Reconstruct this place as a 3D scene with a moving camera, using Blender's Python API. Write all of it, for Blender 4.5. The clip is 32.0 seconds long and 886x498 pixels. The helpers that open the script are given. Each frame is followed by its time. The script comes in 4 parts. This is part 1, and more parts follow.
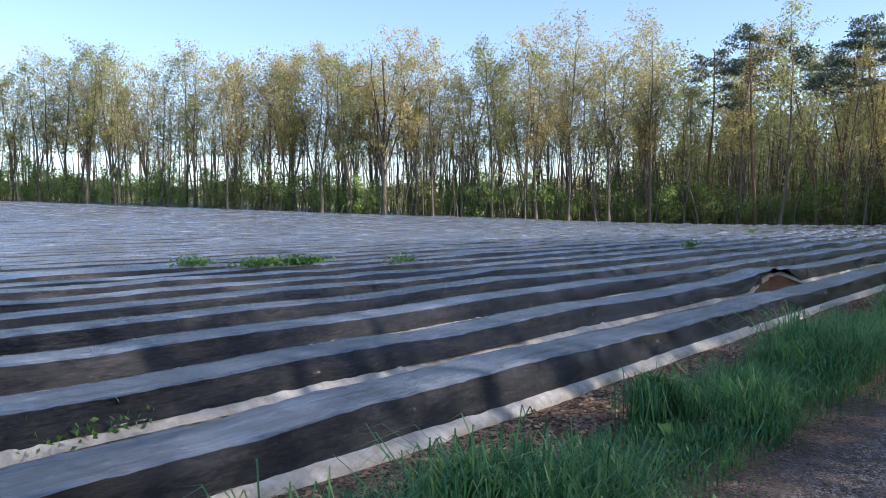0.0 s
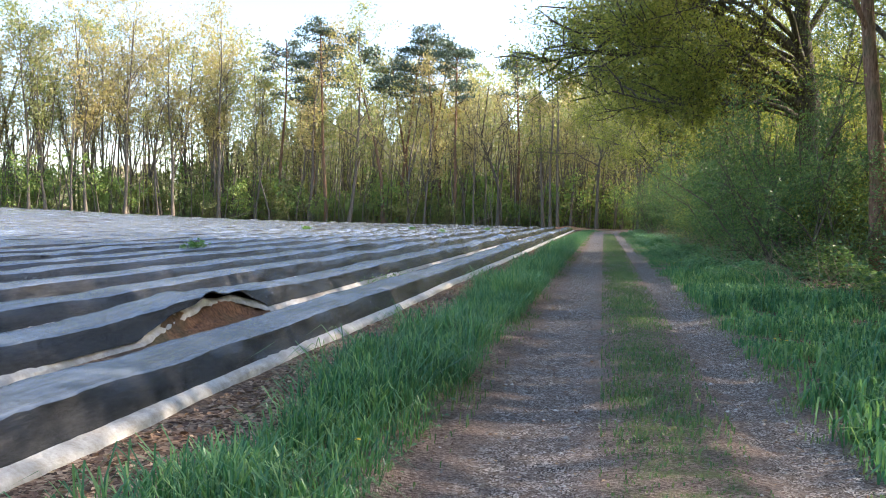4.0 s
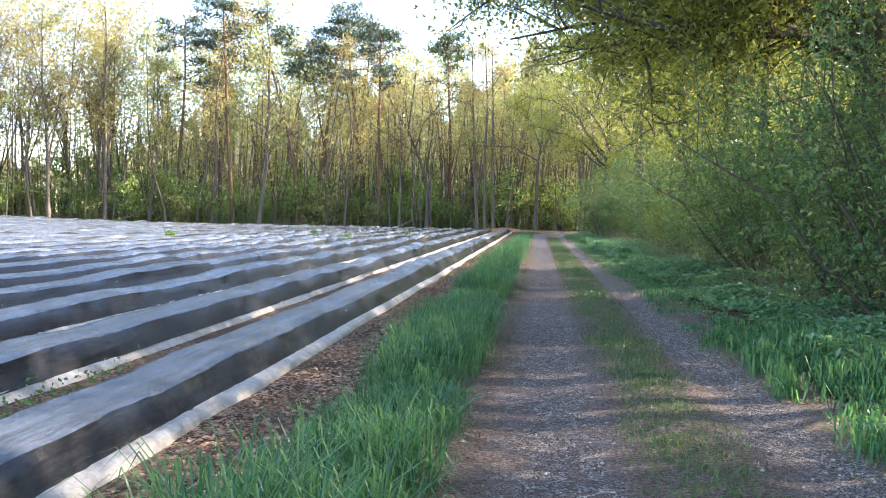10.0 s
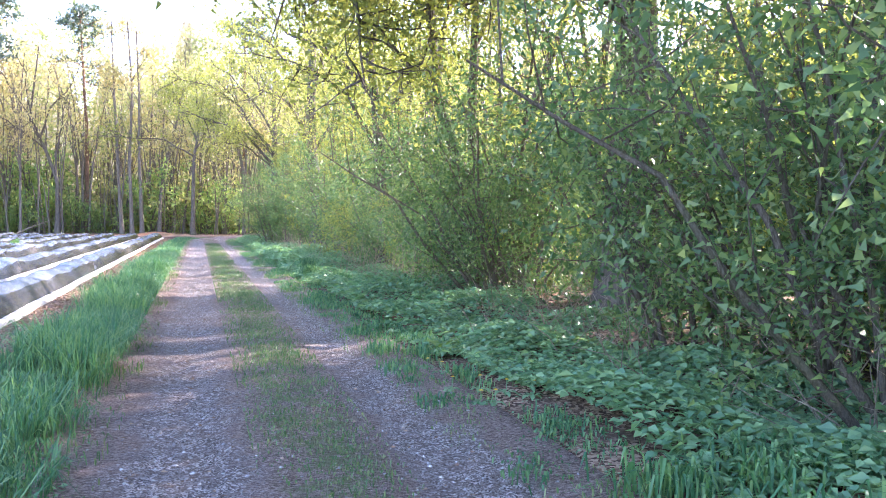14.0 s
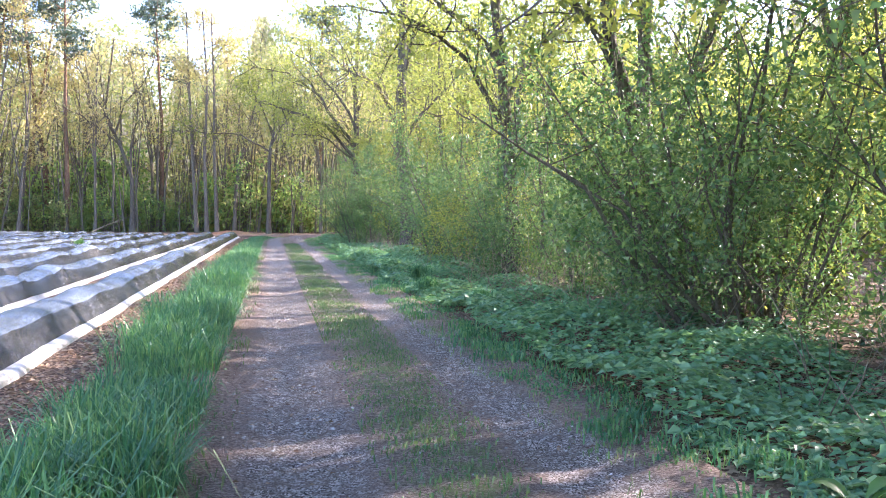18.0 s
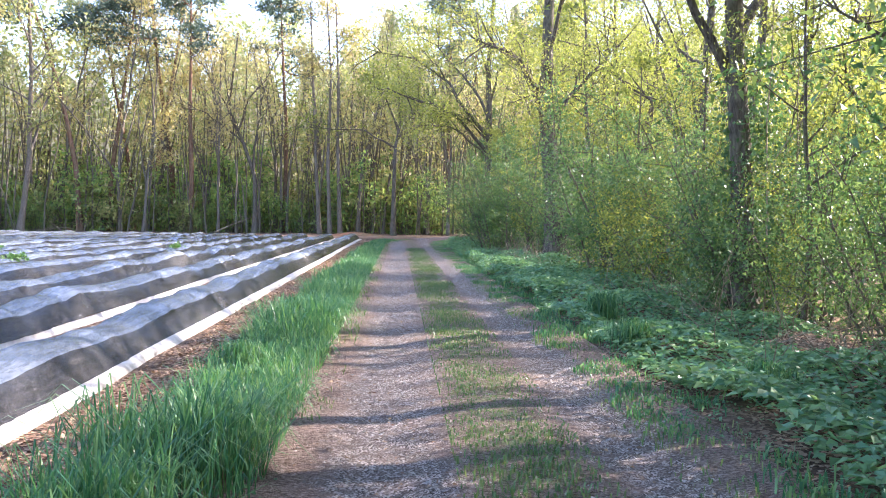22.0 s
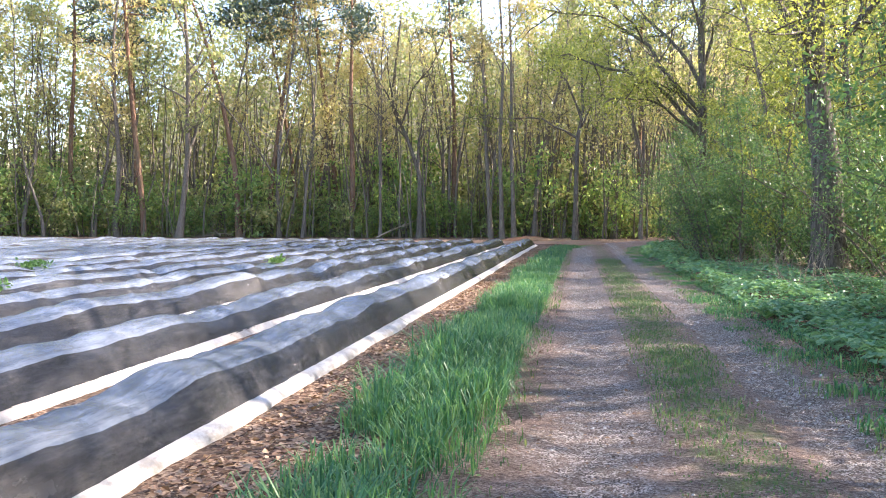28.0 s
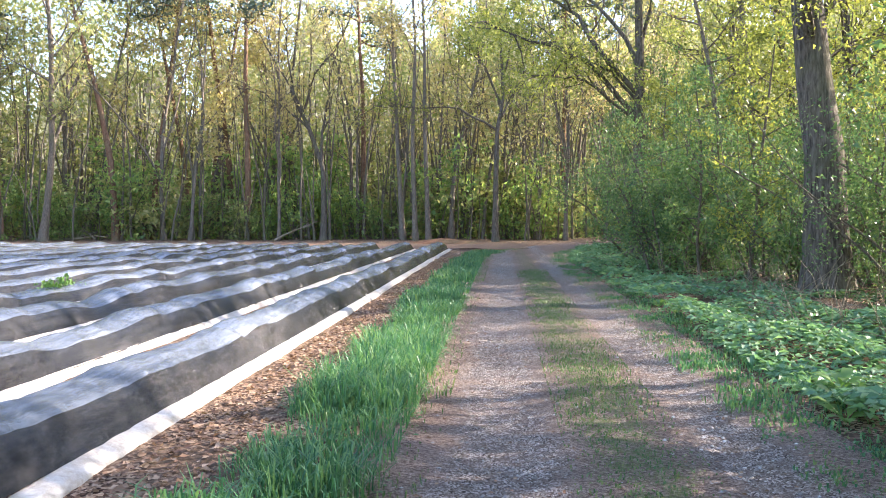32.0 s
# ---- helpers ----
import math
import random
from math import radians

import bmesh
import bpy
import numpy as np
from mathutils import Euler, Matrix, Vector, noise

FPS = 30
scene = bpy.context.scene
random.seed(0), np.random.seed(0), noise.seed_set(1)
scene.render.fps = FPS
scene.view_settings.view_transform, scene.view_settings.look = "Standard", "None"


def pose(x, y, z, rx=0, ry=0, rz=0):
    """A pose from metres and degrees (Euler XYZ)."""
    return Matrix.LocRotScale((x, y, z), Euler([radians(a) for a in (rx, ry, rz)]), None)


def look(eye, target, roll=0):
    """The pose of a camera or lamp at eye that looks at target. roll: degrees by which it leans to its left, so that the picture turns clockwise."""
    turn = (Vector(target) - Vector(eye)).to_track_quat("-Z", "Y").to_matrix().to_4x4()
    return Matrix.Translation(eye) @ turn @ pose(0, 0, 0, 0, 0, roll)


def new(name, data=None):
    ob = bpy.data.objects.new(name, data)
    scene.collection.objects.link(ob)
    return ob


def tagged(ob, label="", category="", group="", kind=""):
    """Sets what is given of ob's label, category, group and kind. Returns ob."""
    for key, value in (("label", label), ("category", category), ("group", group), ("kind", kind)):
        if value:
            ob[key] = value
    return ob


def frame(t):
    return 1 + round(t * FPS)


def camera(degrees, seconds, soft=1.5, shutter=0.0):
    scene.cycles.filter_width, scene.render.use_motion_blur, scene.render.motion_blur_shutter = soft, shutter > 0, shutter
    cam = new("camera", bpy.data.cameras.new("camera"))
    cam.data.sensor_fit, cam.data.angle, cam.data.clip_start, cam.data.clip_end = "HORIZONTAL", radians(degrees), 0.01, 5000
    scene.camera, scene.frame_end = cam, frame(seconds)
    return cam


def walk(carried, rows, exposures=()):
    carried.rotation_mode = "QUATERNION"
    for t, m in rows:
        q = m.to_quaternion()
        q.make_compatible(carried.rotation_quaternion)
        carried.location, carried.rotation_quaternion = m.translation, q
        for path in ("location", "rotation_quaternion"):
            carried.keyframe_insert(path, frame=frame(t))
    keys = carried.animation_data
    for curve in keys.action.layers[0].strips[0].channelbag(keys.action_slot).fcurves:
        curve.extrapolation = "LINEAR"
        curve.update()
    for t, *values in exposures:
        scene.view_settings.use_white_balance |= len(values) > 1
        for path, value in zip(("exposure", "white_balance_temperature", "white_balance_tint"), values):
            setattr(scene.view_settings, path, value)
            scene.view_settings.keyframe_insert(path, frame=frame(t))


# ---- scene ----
cam = camera(57.7, 32.0, soft=0.95)
PATH = [
    (0, (1.127, -0.000, 1.612), (-0.149, 1.539, 1.532), -0.32),
    (0.5, (1.083, 1.014, 1.584), (-0.067, 2.648, 1.505), 0.24),
    (1, (1.083, 2.058, 1.616), (0.170, 3.836, 1.539), 0.54),
    (1.5, (1.155, 3.078, 1.579), (0.527, 4.976, 1.501), 0.67),
    (2, (1.209, 4.084, 1.596), (0.676, 6.010, 1.516), 0.86),
    (2.5, (1.193, 5.065, 1.585), (0.709, 7.004, 1.502), 0.88),
    (4.5, (0.315, 9.413, 1.515), (0.038, 11.392, 1.433), 1.10),
    (5, (0.102, 10.489, 1.553), (0.078, 12.487, 1.476), 0.91),
    (5.5, (-0.031, 11.516, 1.549), (0.129, 13.508, 1.474), 0.67),
    (6, (-0.130, 12.480, 1.538), (0.103, 14.464, 1.457), 0.57),
    (6.5, (-0.182, 13.401, 1.536), (0.077, 15.382, 1.459), 0.51),
    (7, (-0.214, 14.291, 1.543), (0.055, 16.271, 1.462), 0.84),
    (7.5, (-0.216, 15.163, 1.564), (0.042, 17.145, 1.487), 0.65),
    (8, (-0.252, 16.050, 1.576), (-0.185, 18.047, 1.495), 0.89),
    (8.5, (-0.241, 16.951, 1.584), (-0.376, 18.945, 1.503), 0.73),
    (9, (-0.192, 17.876, 1.603), (-0.391, 19.865, 1.522), 0.68),
    (9.5, (-0.095, 18.804, 1.625), (-0.332, 20.788, 1.547), 0.59),
    (10, (-0.012, 19.748, 1.635), (-0.246, 21.733, 1.551), 0.84),
    (10.5, (0.036, 20.714, 1.563), (-0.117, 22.706, 1.481), 0.54),
    (11, (0.085, 21.753, 1.623), (0.098, 23.752, 1.544), 0.85),
    (11.5, (0.093, 22.782, 1.602), (0.178, 24.779, 1.527), 0.67),
    (12, (0.104, 23.784, 1.604), (0.228, 25.779, 1.529), 0.64),
    (12.5, (0.196, 24.766, 1.604), (0.334, 26.759, 1.531), 0.30),
    (13, (0.299, 25.698, 1.604), (0.764, 27.642, 1.533), 0.77),
    (13.5, (0.268, 26.517, 1.626), (0.845, 28.431, 1.554), 0.38),
    (15.5, (0.159, 28.882, 1.589), (0.754, 30.790, 1.523), 0.77),
    (16, (0.046, 29.628, 1.597), (0.606, 31.546, 1.525), 1.14),
    (16.5, (-0.051, 30.424, 1.606), (0.399, 32.372, 1.536), 0.65),
    (17, (-0.075, 31.241, 1.601), (0.358, 33.192, 1.527), 0.90),
    (17.5, (-0.085, 32.060, 1.601), (0.340, 34.013, 1.528), 0.44),
    (18, (-0.049, 32.880, 1.604), (0.368, 34.834, 1.528), 0.37),
    (18.5, (-0.009, 33.716, 1.591), (0.396, 35.673, 1.514), 0.29),
    (19, (0.047, 34.574, 1.620), (0.440, 36.533, 1.541), 0.35),
    (19.5, (0.108, 35.466, 1.637), (0.456, 37.434, 1.560), 0.25),
    (20, (0.123, 36.319, 1.628), (0.428, 38.294, 1.551), 0.52),
    (20.5, (0.118, 37.115, 1.607), (0.350, 39.100, 1.533), 0.20),
    (21, (0.150, 37.914, 1.618), (0.344, 39.904, 1.546), 0.40),
    (21.5, (0.200, 38.724, 1.610), (0.324, 40.719, 1.538), 0.29),
    (22, (0.219, 39.539, 1.616), (0.329, 41.534, 1.540), 0.58),
    (22.5, (0.180, 40.356, 1.619), (0.272, 42.353, 1.545), 0.42),
    (23, (0.153, 41.156, 1.618), (0.228, 43.153, 1.543), 0.49),
    (23.5, (0.118, 41.962, 1.599), (0.167, 43.960, 1.521), 0.25),
    (24, (0.103, 42.825, 1.610), (0.137, 44.823, 1.535), 0.21),
    (24.5, (0.059, 43.681, 1.600), (0.006, 45.679, 1.526), -0.01),
    (25, (0.037, 44.513, 1.585), (-0.123, 46.505, 1.511), 0.15),
    (25.5, (-0.011, 45.340, 1.597), (-0.349, 47.310, 1.524), 0.17),
    (27.5, (-0.017, 48.640, 1.576), (-0.361, 50.609, 1.504), -0.24),
    (28, (0.025, 49.504, 1.572), (-0.310, 51.474, 1.500), -0.11),
    (28.5, (0.039, 50.384, 1.581), (-0.296, 52.354, 1.508), -0.15),
    (29, (0.064, 51.259, 1.563), (-0.262, 53.231, 1.488), 0.06),
    (29.5, (0.043, 52.110, 1.593), (-0.277, 54.083, 1.518), -0.03),
    (30, (0.059, 52.930, 1.575), (-0.211, 54.910, 1.501), 0.02),
    (30.5, (0.056, 53.753, 1.603), (-0.152, 55.741, 1.532), -0.12),
    (31, (0.089, 54.559, 1.600), (-0.082, 56.550, 1.527), 0.00),
    (31.5, (0.090, 55.372, 1.626), (-0.074, 57.364, 1.552), -0.22),
    (32, (0.150, 56.169, 1.674), (0.004, 58.162, 1.598), -0.21),
]
EXPOSURES = [(0, 0.8, 5850, 18), (2, 1.5, 6200, 17), (4.5, 1.9, 6500, 15), (5, 2.1, 6450, 15), (6, 2.6, 6350, 13), (7, 2.75, 6350, 15), (8, 2.7, 6400, 17), (9, 2.2, 6450, 18), (10, 2.2, 6400, 18), (11, 2.45, 6350, 18), (13, 3.05, 6150, 24), (16, 3.15, 5700, 44), (17, 2.7, 5800, 30), (18, 2.68, 5900, 27), (19, 2.8, 5950, 27), (22, 2.4, 6000, 25), (23, 2.36, 6050, 25), (25, 2.32, 6150, 24), (28, 2.24, 6300, 22), (32, 2.3, 6350, 20)]
walk(cam, [(t, look(eye, target, roll)) for t, eye, target, roll in PATH], EXPOSURES)

# ---- world, sun ----
SUN_AZ, SUN_EL = radians(71), radians(28.5)          # clockwise from the track's direction; height
world = bpy.data.worlds.new("sky")
scene.world = world
world.use_nodes = True
wn, wl = world.node_tree.nodes, world.node_tree.links
sky = wn.new("ShaderNodeTexSky")
sky.sky_type, sky.sun_disc = "NISHITA", False
sky.sun_elevation, sky.sun_rotation = SUN_EL, SUN_AZ
sky.air_density, sky.dust_density, sky.ozone_density = 1.0, 1.0, 1.5
wl.new(sky.outputs[0], wn["Background"].inputs[0])
wn["Background"].inputs[1].default_value = 0.15
sun = new("sun", bpy.data.lights.new("sun", "SUN"))
sun.data.energy, sun.data.angle, sun.data.color = 4.5, radians(0.6), (1.0, 0.9, 0.74)
sun_from = Vector((math.sin(SUN_AZ) * math.cos(SUN_EL), math.cos(SUN_AZ) * math.cos(SUN_EL), math.sin(SUN_EL)))
sun.matrix_world = look(sun_from * 60, (0, 0, 0))

# ---- materials ----


class Mat:
    """A node material, with short calls to add nodes."""

    def __init__(self, name, rough=0.8, spec=0.3):
        self.m = bpy.data.materials.new(name)
        self.m.use_nodes = True
        self.n, self.l = self.m.node_tree.nodes, self.m.node_tree.links
        self.b = self.n["Principled BSDF"]
        self.b.inputs["Roughness"].default_value = rough
        self.b.inputs["Specular IOR Level"].default_value = spec
        self.co = self.n.new("ShaderNodeTexCoord").outputs["Object"]
        self.pos = self.n.new("ShaderNodeNewGeometry").outputs["Position"]

    def put(self, a, b):
        self.l.new(a, b)

    def noise(self, scale, detail=4, rough=0.6, vec=None, stretch=None):
        t = self.n.new("ShaderNodeTexNoise")
        t.inputs["Scale"].default_value, t.inputs["Detail"].default_value, t.inputs["Roughness"].default_value = scale, detail, rough
        v = self.co if vec is None else vec
        if stretch:
            mp = self.n.new("ShaderNodeMapping")
            mp.inputs["Scale"].default_value = stretch
            self.put(v, mp.inputs[0])
            v = mp.outputs[0]
        self.put(v, t.inputs["Vector"])
        return t.outputs["Fac"]

    def cells(self, scale, out="Color", vec=None):
        t = self.n.new("ShaderNodeTexVoronoi")
        t.inputs["Scale"].default_value = scale
        self.put(self.co if vec is None else vec, t.inputs["Vector"])
        return t.outputs[out]

    def ramp(self, fac, *stops):
        r = self.n.new("ShaderNodeValToRGB")
        e = r.color_ramp.elements
        while len(e) < len(stops):
            e.new(0.5)
        for s, (p, c) in zip(e, stops):
            s.position, s.color = p, (*((c,) * 3 if isinstance(c, (int, float)) else c), 1)
        self.put(fac, r.inputs[0])
        return r.outputs[0]

    def mix(self, fac, a, b, how="MIX"):
        m = self.n.new("ShaderNodeMix")
        m.data_type, m.blend_type = "RGBA", how
        for k, v in ((0, fac), (6, a), (7, b)):
            if isinstance(v, (int, float)):
                m.inputs[k].default_value = v
            elif isinstance(v, tuple):
                m.inputs[k].default_value = (*v, 1)
            else:
                self.put(v, m.inputs[k])
        return m.outputs[2]

    def math(self, how, a, b=0.5):
        m = self.n.new("ShaderNodeMath")
        m.operation = how
        for k, v in ((0, a), (1, b)):
            if isinstance(v, (int, float)):
                m.inputs[k].default_value = v
            else:
                self.put(v, m.inputs[k])
        return m.outputs[0]

    def axis(self, k):
        s = self.n.new("ShaderNodeSeparateXYZ")
        self.put(self.pos, s.inputs[0])
        return s.outputs[k]

    def island(self):
        return self.n.new("ShaderNodeNewGeometry").outputs["Random Per Island"]

    def each(self):
        return self.n.new("ShaderNodeObjectInfo").outputs["Random"]

    def bump(self, h, strength=0.5, dist=0.02):
        b = self.n.new("ShaderNodeBump")
        b.inputs["Strength"].default_value, b.inputs["Distance"].default_value = strength, dist
        self.put(h, b.inputs["Height"])
        self.put(b.outputs[0], self.b.inputs["Normal"])

    def colour(self, c):
        if isinstance(c, tuple):
            self.b.inputs["Base Color"].default_value = (*c, 1)
        else:
            self.put(c, self.b.inputs["Base Color"])
        return self

    def thin(self, c, share=0.45):
        """Light that passes through a leaf."""
        t = self.n.new("ShaderNodeBsdfTranslucent")
        if isinstance(c, tuple):
            t.inputs[0].default_value = (*c, 1)
        else:
            self.put(c, t.inputs[0])
        s = self.n.new("ShaderNodeMixShader")
        s.inputs[0].default_value = share
        self.put(self.b.outputs[0], s.inputs[1])
        self.put(t.outputs[0], s.inputs[2])
        self.put(s.outputs[0], self.n["Material Output"].inputs[0])
        return self


def leaf_mat(name, a, b, c, share=0.5, rough=0.42, blue=0.75):
    m = Mat(name, rough, 0.55)
    col = m.ramp(m.island(), (0.0, a), (0.5, b), (1.0, c))
    shade = m.ramp(m.each(), (0.0, (0.82, 0.86, 0.85)), (1.0, (1.1, 1.06, 1.0)))
    col = m.mix(1.0, col, shade, "MULTIPLY")
    m.colour(col)
    m.thin(m.mix(1.0, col, (1.2, 1.2, blue), "MULTIPLY"), share)
    return m.m


def bark_mat(name, dark, light, scale=6):
    m = Mat(name, 0.9, 0.15)
    n = m.noise(scale, 6, 0.7, stretch=(3, 3, 0.5))
    big = m.noise(0.8, 3)
    col = m.mix(m.ramp(n, (0.36, 0.0), (0.64, 1.0)), dark, light)
    moss = m.ramp(big, (0.5, 0.0), (0.68, 1.0))
    m.colour(m.mix(m.math("MULTIPLY", moss, 0.45), col, (0.13, 0.14, 0.07)))
    m.bump(n, 0.9, 0.04)
    return m.m


BARK_OAK = bark_mat("oak_bark", (0.05, 0.04, 0.032), (0.19, 0.16, 0.125))
BARK_GREY = bark_mat("grey_bark", (0.075, 0.06, 0.048), (0.25, 0.21, 0.165), 9)
BARK_PINE = bark_mat("pine_bark", (0.1, 0.055, 0.035), (0.30, 0.18, 0.115), 7)
TWIG = bark_mat("twig_bark", (0.085, 0.07, 0.05), (0.2, 0.17, 0.13), 20)
DRY = bark_mat("dry_stem", (0.2, 0.16, 0.11), (0.42, 0.35, 0.25), 25)
LEAF_FRESH = leaf_mat("fresh_leaf", (0.145, 0.185, 0.05), (0.26, 0.295, 0.08), (0.42, 0.42, 0.11), 0.6)
LEAF_FAR = leaf_mat("fresh_far_leaf", (0.17, 0.22, 0.08), (0.3, 0.33, 0.125), (0.46, 0.43, 0.19), 0.55, 0.42, 1.0)
LEAF_GOLD = leaf_mat("young_golden_leaf", (0.4, 0.36, 0.15), (0.52, 0.46, 0.19), (0.46, 0.36, 0.22), 0.55, 0.42, 1.0)
LEAF_DEEP = leaf_mat("shrub_leaf", (0.07, 0.15, 0.065), (0.13, 0.225, 0.085), (0.24, 0.32, 0.12))
LEAF_UNDER = leaf_mat("undergrowth_leaf", (0.12, 0.23, 0.085), (0.25, 0.37, 0.12), (0.45, 0.52, 0.19), 0.58)
LEAF_IVY = leaf_mat("ivy_leaf", (0.05, 0.11, 0.045), (0.085, 0.165, 0.06), (0.15, 0.24, 0.085), 0.3, 0.48)
LEAF_HERB = leaf_mat("nettle_leaf", (0.1, 0.235, 0.13), (0.175, 0.33, 0.175), (0.27, 0.43, 0.21), 0.42, 0.46)
NEEDLE = leaf_mat("pine_needles", (0.05, 0.085, 0.06), (0.085, 0.125, 0.085), (0.14, 0.18, 0.12), 0.15)
GRASS = leaf_mat("verge_grass", (0.04, 0.15, 0.072), (0.1, 0.255, 0.11), (0.23, 0.38, 0.15), 0.45, 0.42)
GRASS_LOW = leaf_mat("trodden_grass", (0.08, 0.17, 0.06), (0.14, 0.24, 0.08), (0.28, 0.31, 0.13), 0.35)
DEAD_LEAF = leaf_mat("dead_leaf", (0.13, 0.07, 0.045), (0.27, 0.165, 0.105), (0.46, 0.33, 0.23), 0.15, 0.8)
YELLOW = leaf_mat("dandelion_petal", (0.75, 0.5, 0.02), (0.8, 0.55, 0.02), (0.85, 0.6, 0.03), 0.2)


def film_mat(name, clean, dust_sheen, share, gloss, spec, wrinkle):
    """Black mulch film, glossy, creased lengthwise and dusted with dried soil; on bed tops the tones hold sky sheen
    too.
    """
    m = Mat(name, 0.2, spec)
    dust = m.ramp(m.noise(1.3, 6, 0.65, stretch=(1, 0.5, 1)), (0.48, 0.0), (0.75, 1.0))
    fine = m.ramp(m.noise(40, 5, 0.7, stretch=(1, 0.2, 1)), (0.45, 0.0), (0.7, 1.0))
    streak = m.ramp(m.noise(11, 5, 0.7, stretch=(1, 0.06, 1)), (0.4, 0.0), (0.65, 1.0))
    col = m.mix(m.math("MULTIPLY", dust, share), clean, dust_sheen)
    col = m.mix(m.math("MULTIPLY", streak, share * 0.6), col, dust_sheen)
    m.colour(m.mix(m.math("MULTIPLY", fine, 0.2), col, dust_sheen))
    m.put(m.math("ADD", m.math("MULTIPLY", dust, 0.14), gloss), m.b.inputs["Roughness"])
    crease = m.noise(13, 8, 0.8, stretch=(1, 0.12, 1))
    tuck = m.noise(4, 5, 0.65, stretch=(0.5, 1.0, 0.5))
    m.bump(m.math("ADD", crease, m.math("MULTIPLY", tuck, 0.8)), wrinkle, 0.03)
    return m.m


def skirt_mat():
    m = Mat("white_film_hem", 0.45, 0.4)
    d = m.ramp(m.noise(7, 6, 0.75), (0.32, 0.0), (0.6, 1.0))
    m.colour(m.mix(m.math("MULTIPLY", d, 0.75), (0.6, 0.59, 0.56), (0.3, 0.25, 0.19)))
    m.bump(m.noise(16, 5, 0.65, stretch=(1, 0.5, 1)), 0.8, 0.03)
    return m.m


def soil_mat():
    """Field soil and forest floor under a litter of dead leaves."""
    m = Mat("leaf_littered_soil", 0.95, 0.1)
    c = m.cells(36)
    leaf = m.ramp(c, (0.25, (0.05, 0.028, 0.018)), (0.42, (0.14, 0.08, 0.05)), (0.56, (0.27, 0.165, 0.105)), (0.72, (0.46, 0.33, 0.22)))
    soil = m.mix(m.noise(7, 5), (0.075, 0.05, 0.035), (0.15, 0.105, 0.07))
    big = m.ramp(m.noise(0.9, 4), (0.35, 0.0), (0.6, 1.0))
    m.colour(m.mix(big, soil, leaf))
    m.bump(m.math("ADD", c, m.noise(20, 4)), 0.8, 0.03)
    return m.m


def track_mat():
    """Gravel ruts, trodden grass and needles between and beside them."""
    m = Mat("gravel_track", 0.9, 0.2)
    stones, d = m.cells(95), m.cells(95, "Distance")
    coarse = m.cells(24)
    grit = m.noise(140, 4)
    grey = m.ramp(stones, (0.27, (0.055, 0.043, 0.037)), (0.43, (0.27, 0.22, 0.192)), (0.56, (0.52, 0.445, 0.395)), (0.68, (0.86, 0.78, 0.72)))
    grey = m.mix(m.ramp(coarse, (0.5, 0.0), (0.62, 0.65)), grey, (0.2, 0.15, 0.12))
    grey = m.mix(m.math("MULTIPLY", grit, 0.2), grey, (0.24, 0.17, 0.14))
    brown = m.ramp(m.noise(60, 5, 0.8, stretch=(0.5, 1, 1)), (0.36, (0.08, 0.052, 0.04)), (0.5, (0.32, 0.225, 0.178)), (0.63, (0.66, 0.52, 0.43)))
    x = m.axis(0)
    wob = m.math("MULTIPLY", m.math("SUBTRACT", m.noise(1.3, 5, 0.7), 0.5), 0.9)
    xx = m.math("ADD", x, wob)

    def rut(mid, wide):
        off = m.math("ABSOLUTE", m.math("SUBTRACT", xx, mid))
        return m.ramp(m.math("DIVIDE", off, wide), (0.45, 1.0), (1.0, 0.0))

    ruts = m.math("MAXIMUM", rut(0.16, 0.56), rut(1.9, 0.44))
    litter = m.ramp(m.noise(3.0, 5, 0.7), (0.45, 0.0), (0.62, 1.0))
    ruts = m.math("SUBTRACT", ruts, m.math("MULTIPLY", litter, 0.4))
    mid = m.ramp(m.math("ABSOLUTE", m.math("SUBTRACT", xx, 1.06)), (0.17, 1.0), (0.38, 0.0))
    moss = m.math("MULTIPLY", mid, m.ramp(m.noise(4.0, 6, 0.75), (0.44, 0.0), (0.58, 0.65)))
    green = m.mix(m.noise(90, 4, 0.8), (0.05, 0.09, 0.03), (0.3, 0.36, 0.13))
    m.colour(m.mix(moss, m.mix(ruts, brown, grey), green))
    m.bump(m.math("ADD", m.math("MULTIPLY", d, -1.5), m.noise(30, 4)), 1.0, 0.045)
    return m.m


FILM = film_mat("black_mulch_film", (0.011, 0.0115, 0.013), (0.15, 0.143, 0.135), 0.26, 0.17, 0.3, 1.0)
# bed tops: settled dust, plus the sky's bluish reflection put into both tones
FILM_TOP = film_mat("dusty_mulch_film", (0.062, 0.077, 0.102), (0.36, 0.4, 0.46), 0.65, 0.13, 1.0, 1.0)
HEM, SOIL, GRAVEL = skirt_mat(), soil_mat(), track_mat()
CLAY = bark_mat("bare_clay", (0.07, 0.038, 0.024), (0.26, 0.14, 0.08), 9)
LEAF_DOCK = leaf_mat("dock_leaf", (0.09, 0.2, 0.05), (0.13, 0.25, 0.06), (0.18, 0.3, 0.08), 0.4)
PLAIN_DIRT = bark_mat("brown_earth", (0.1, 0.065, 0.045), (0.23, 0.15, 0.105), 5)



def stone_mat():
    m = Mat("pale_gravel", 0.85, 0.3)
    c = m.ramp(m.island(), (0.0, (0.16, 0.14, 0.125)), (0.6, (0.38, 0.35, 0.32)), (1.0, (0.7, 0.67, 0.62)))
    m.colour(m.mix(m.math("MULTIPLY", m.noise(60, 4), 0.4), c, (0.3, 0.24, 0.19)))
    return m.m


STONE = stone_mat()



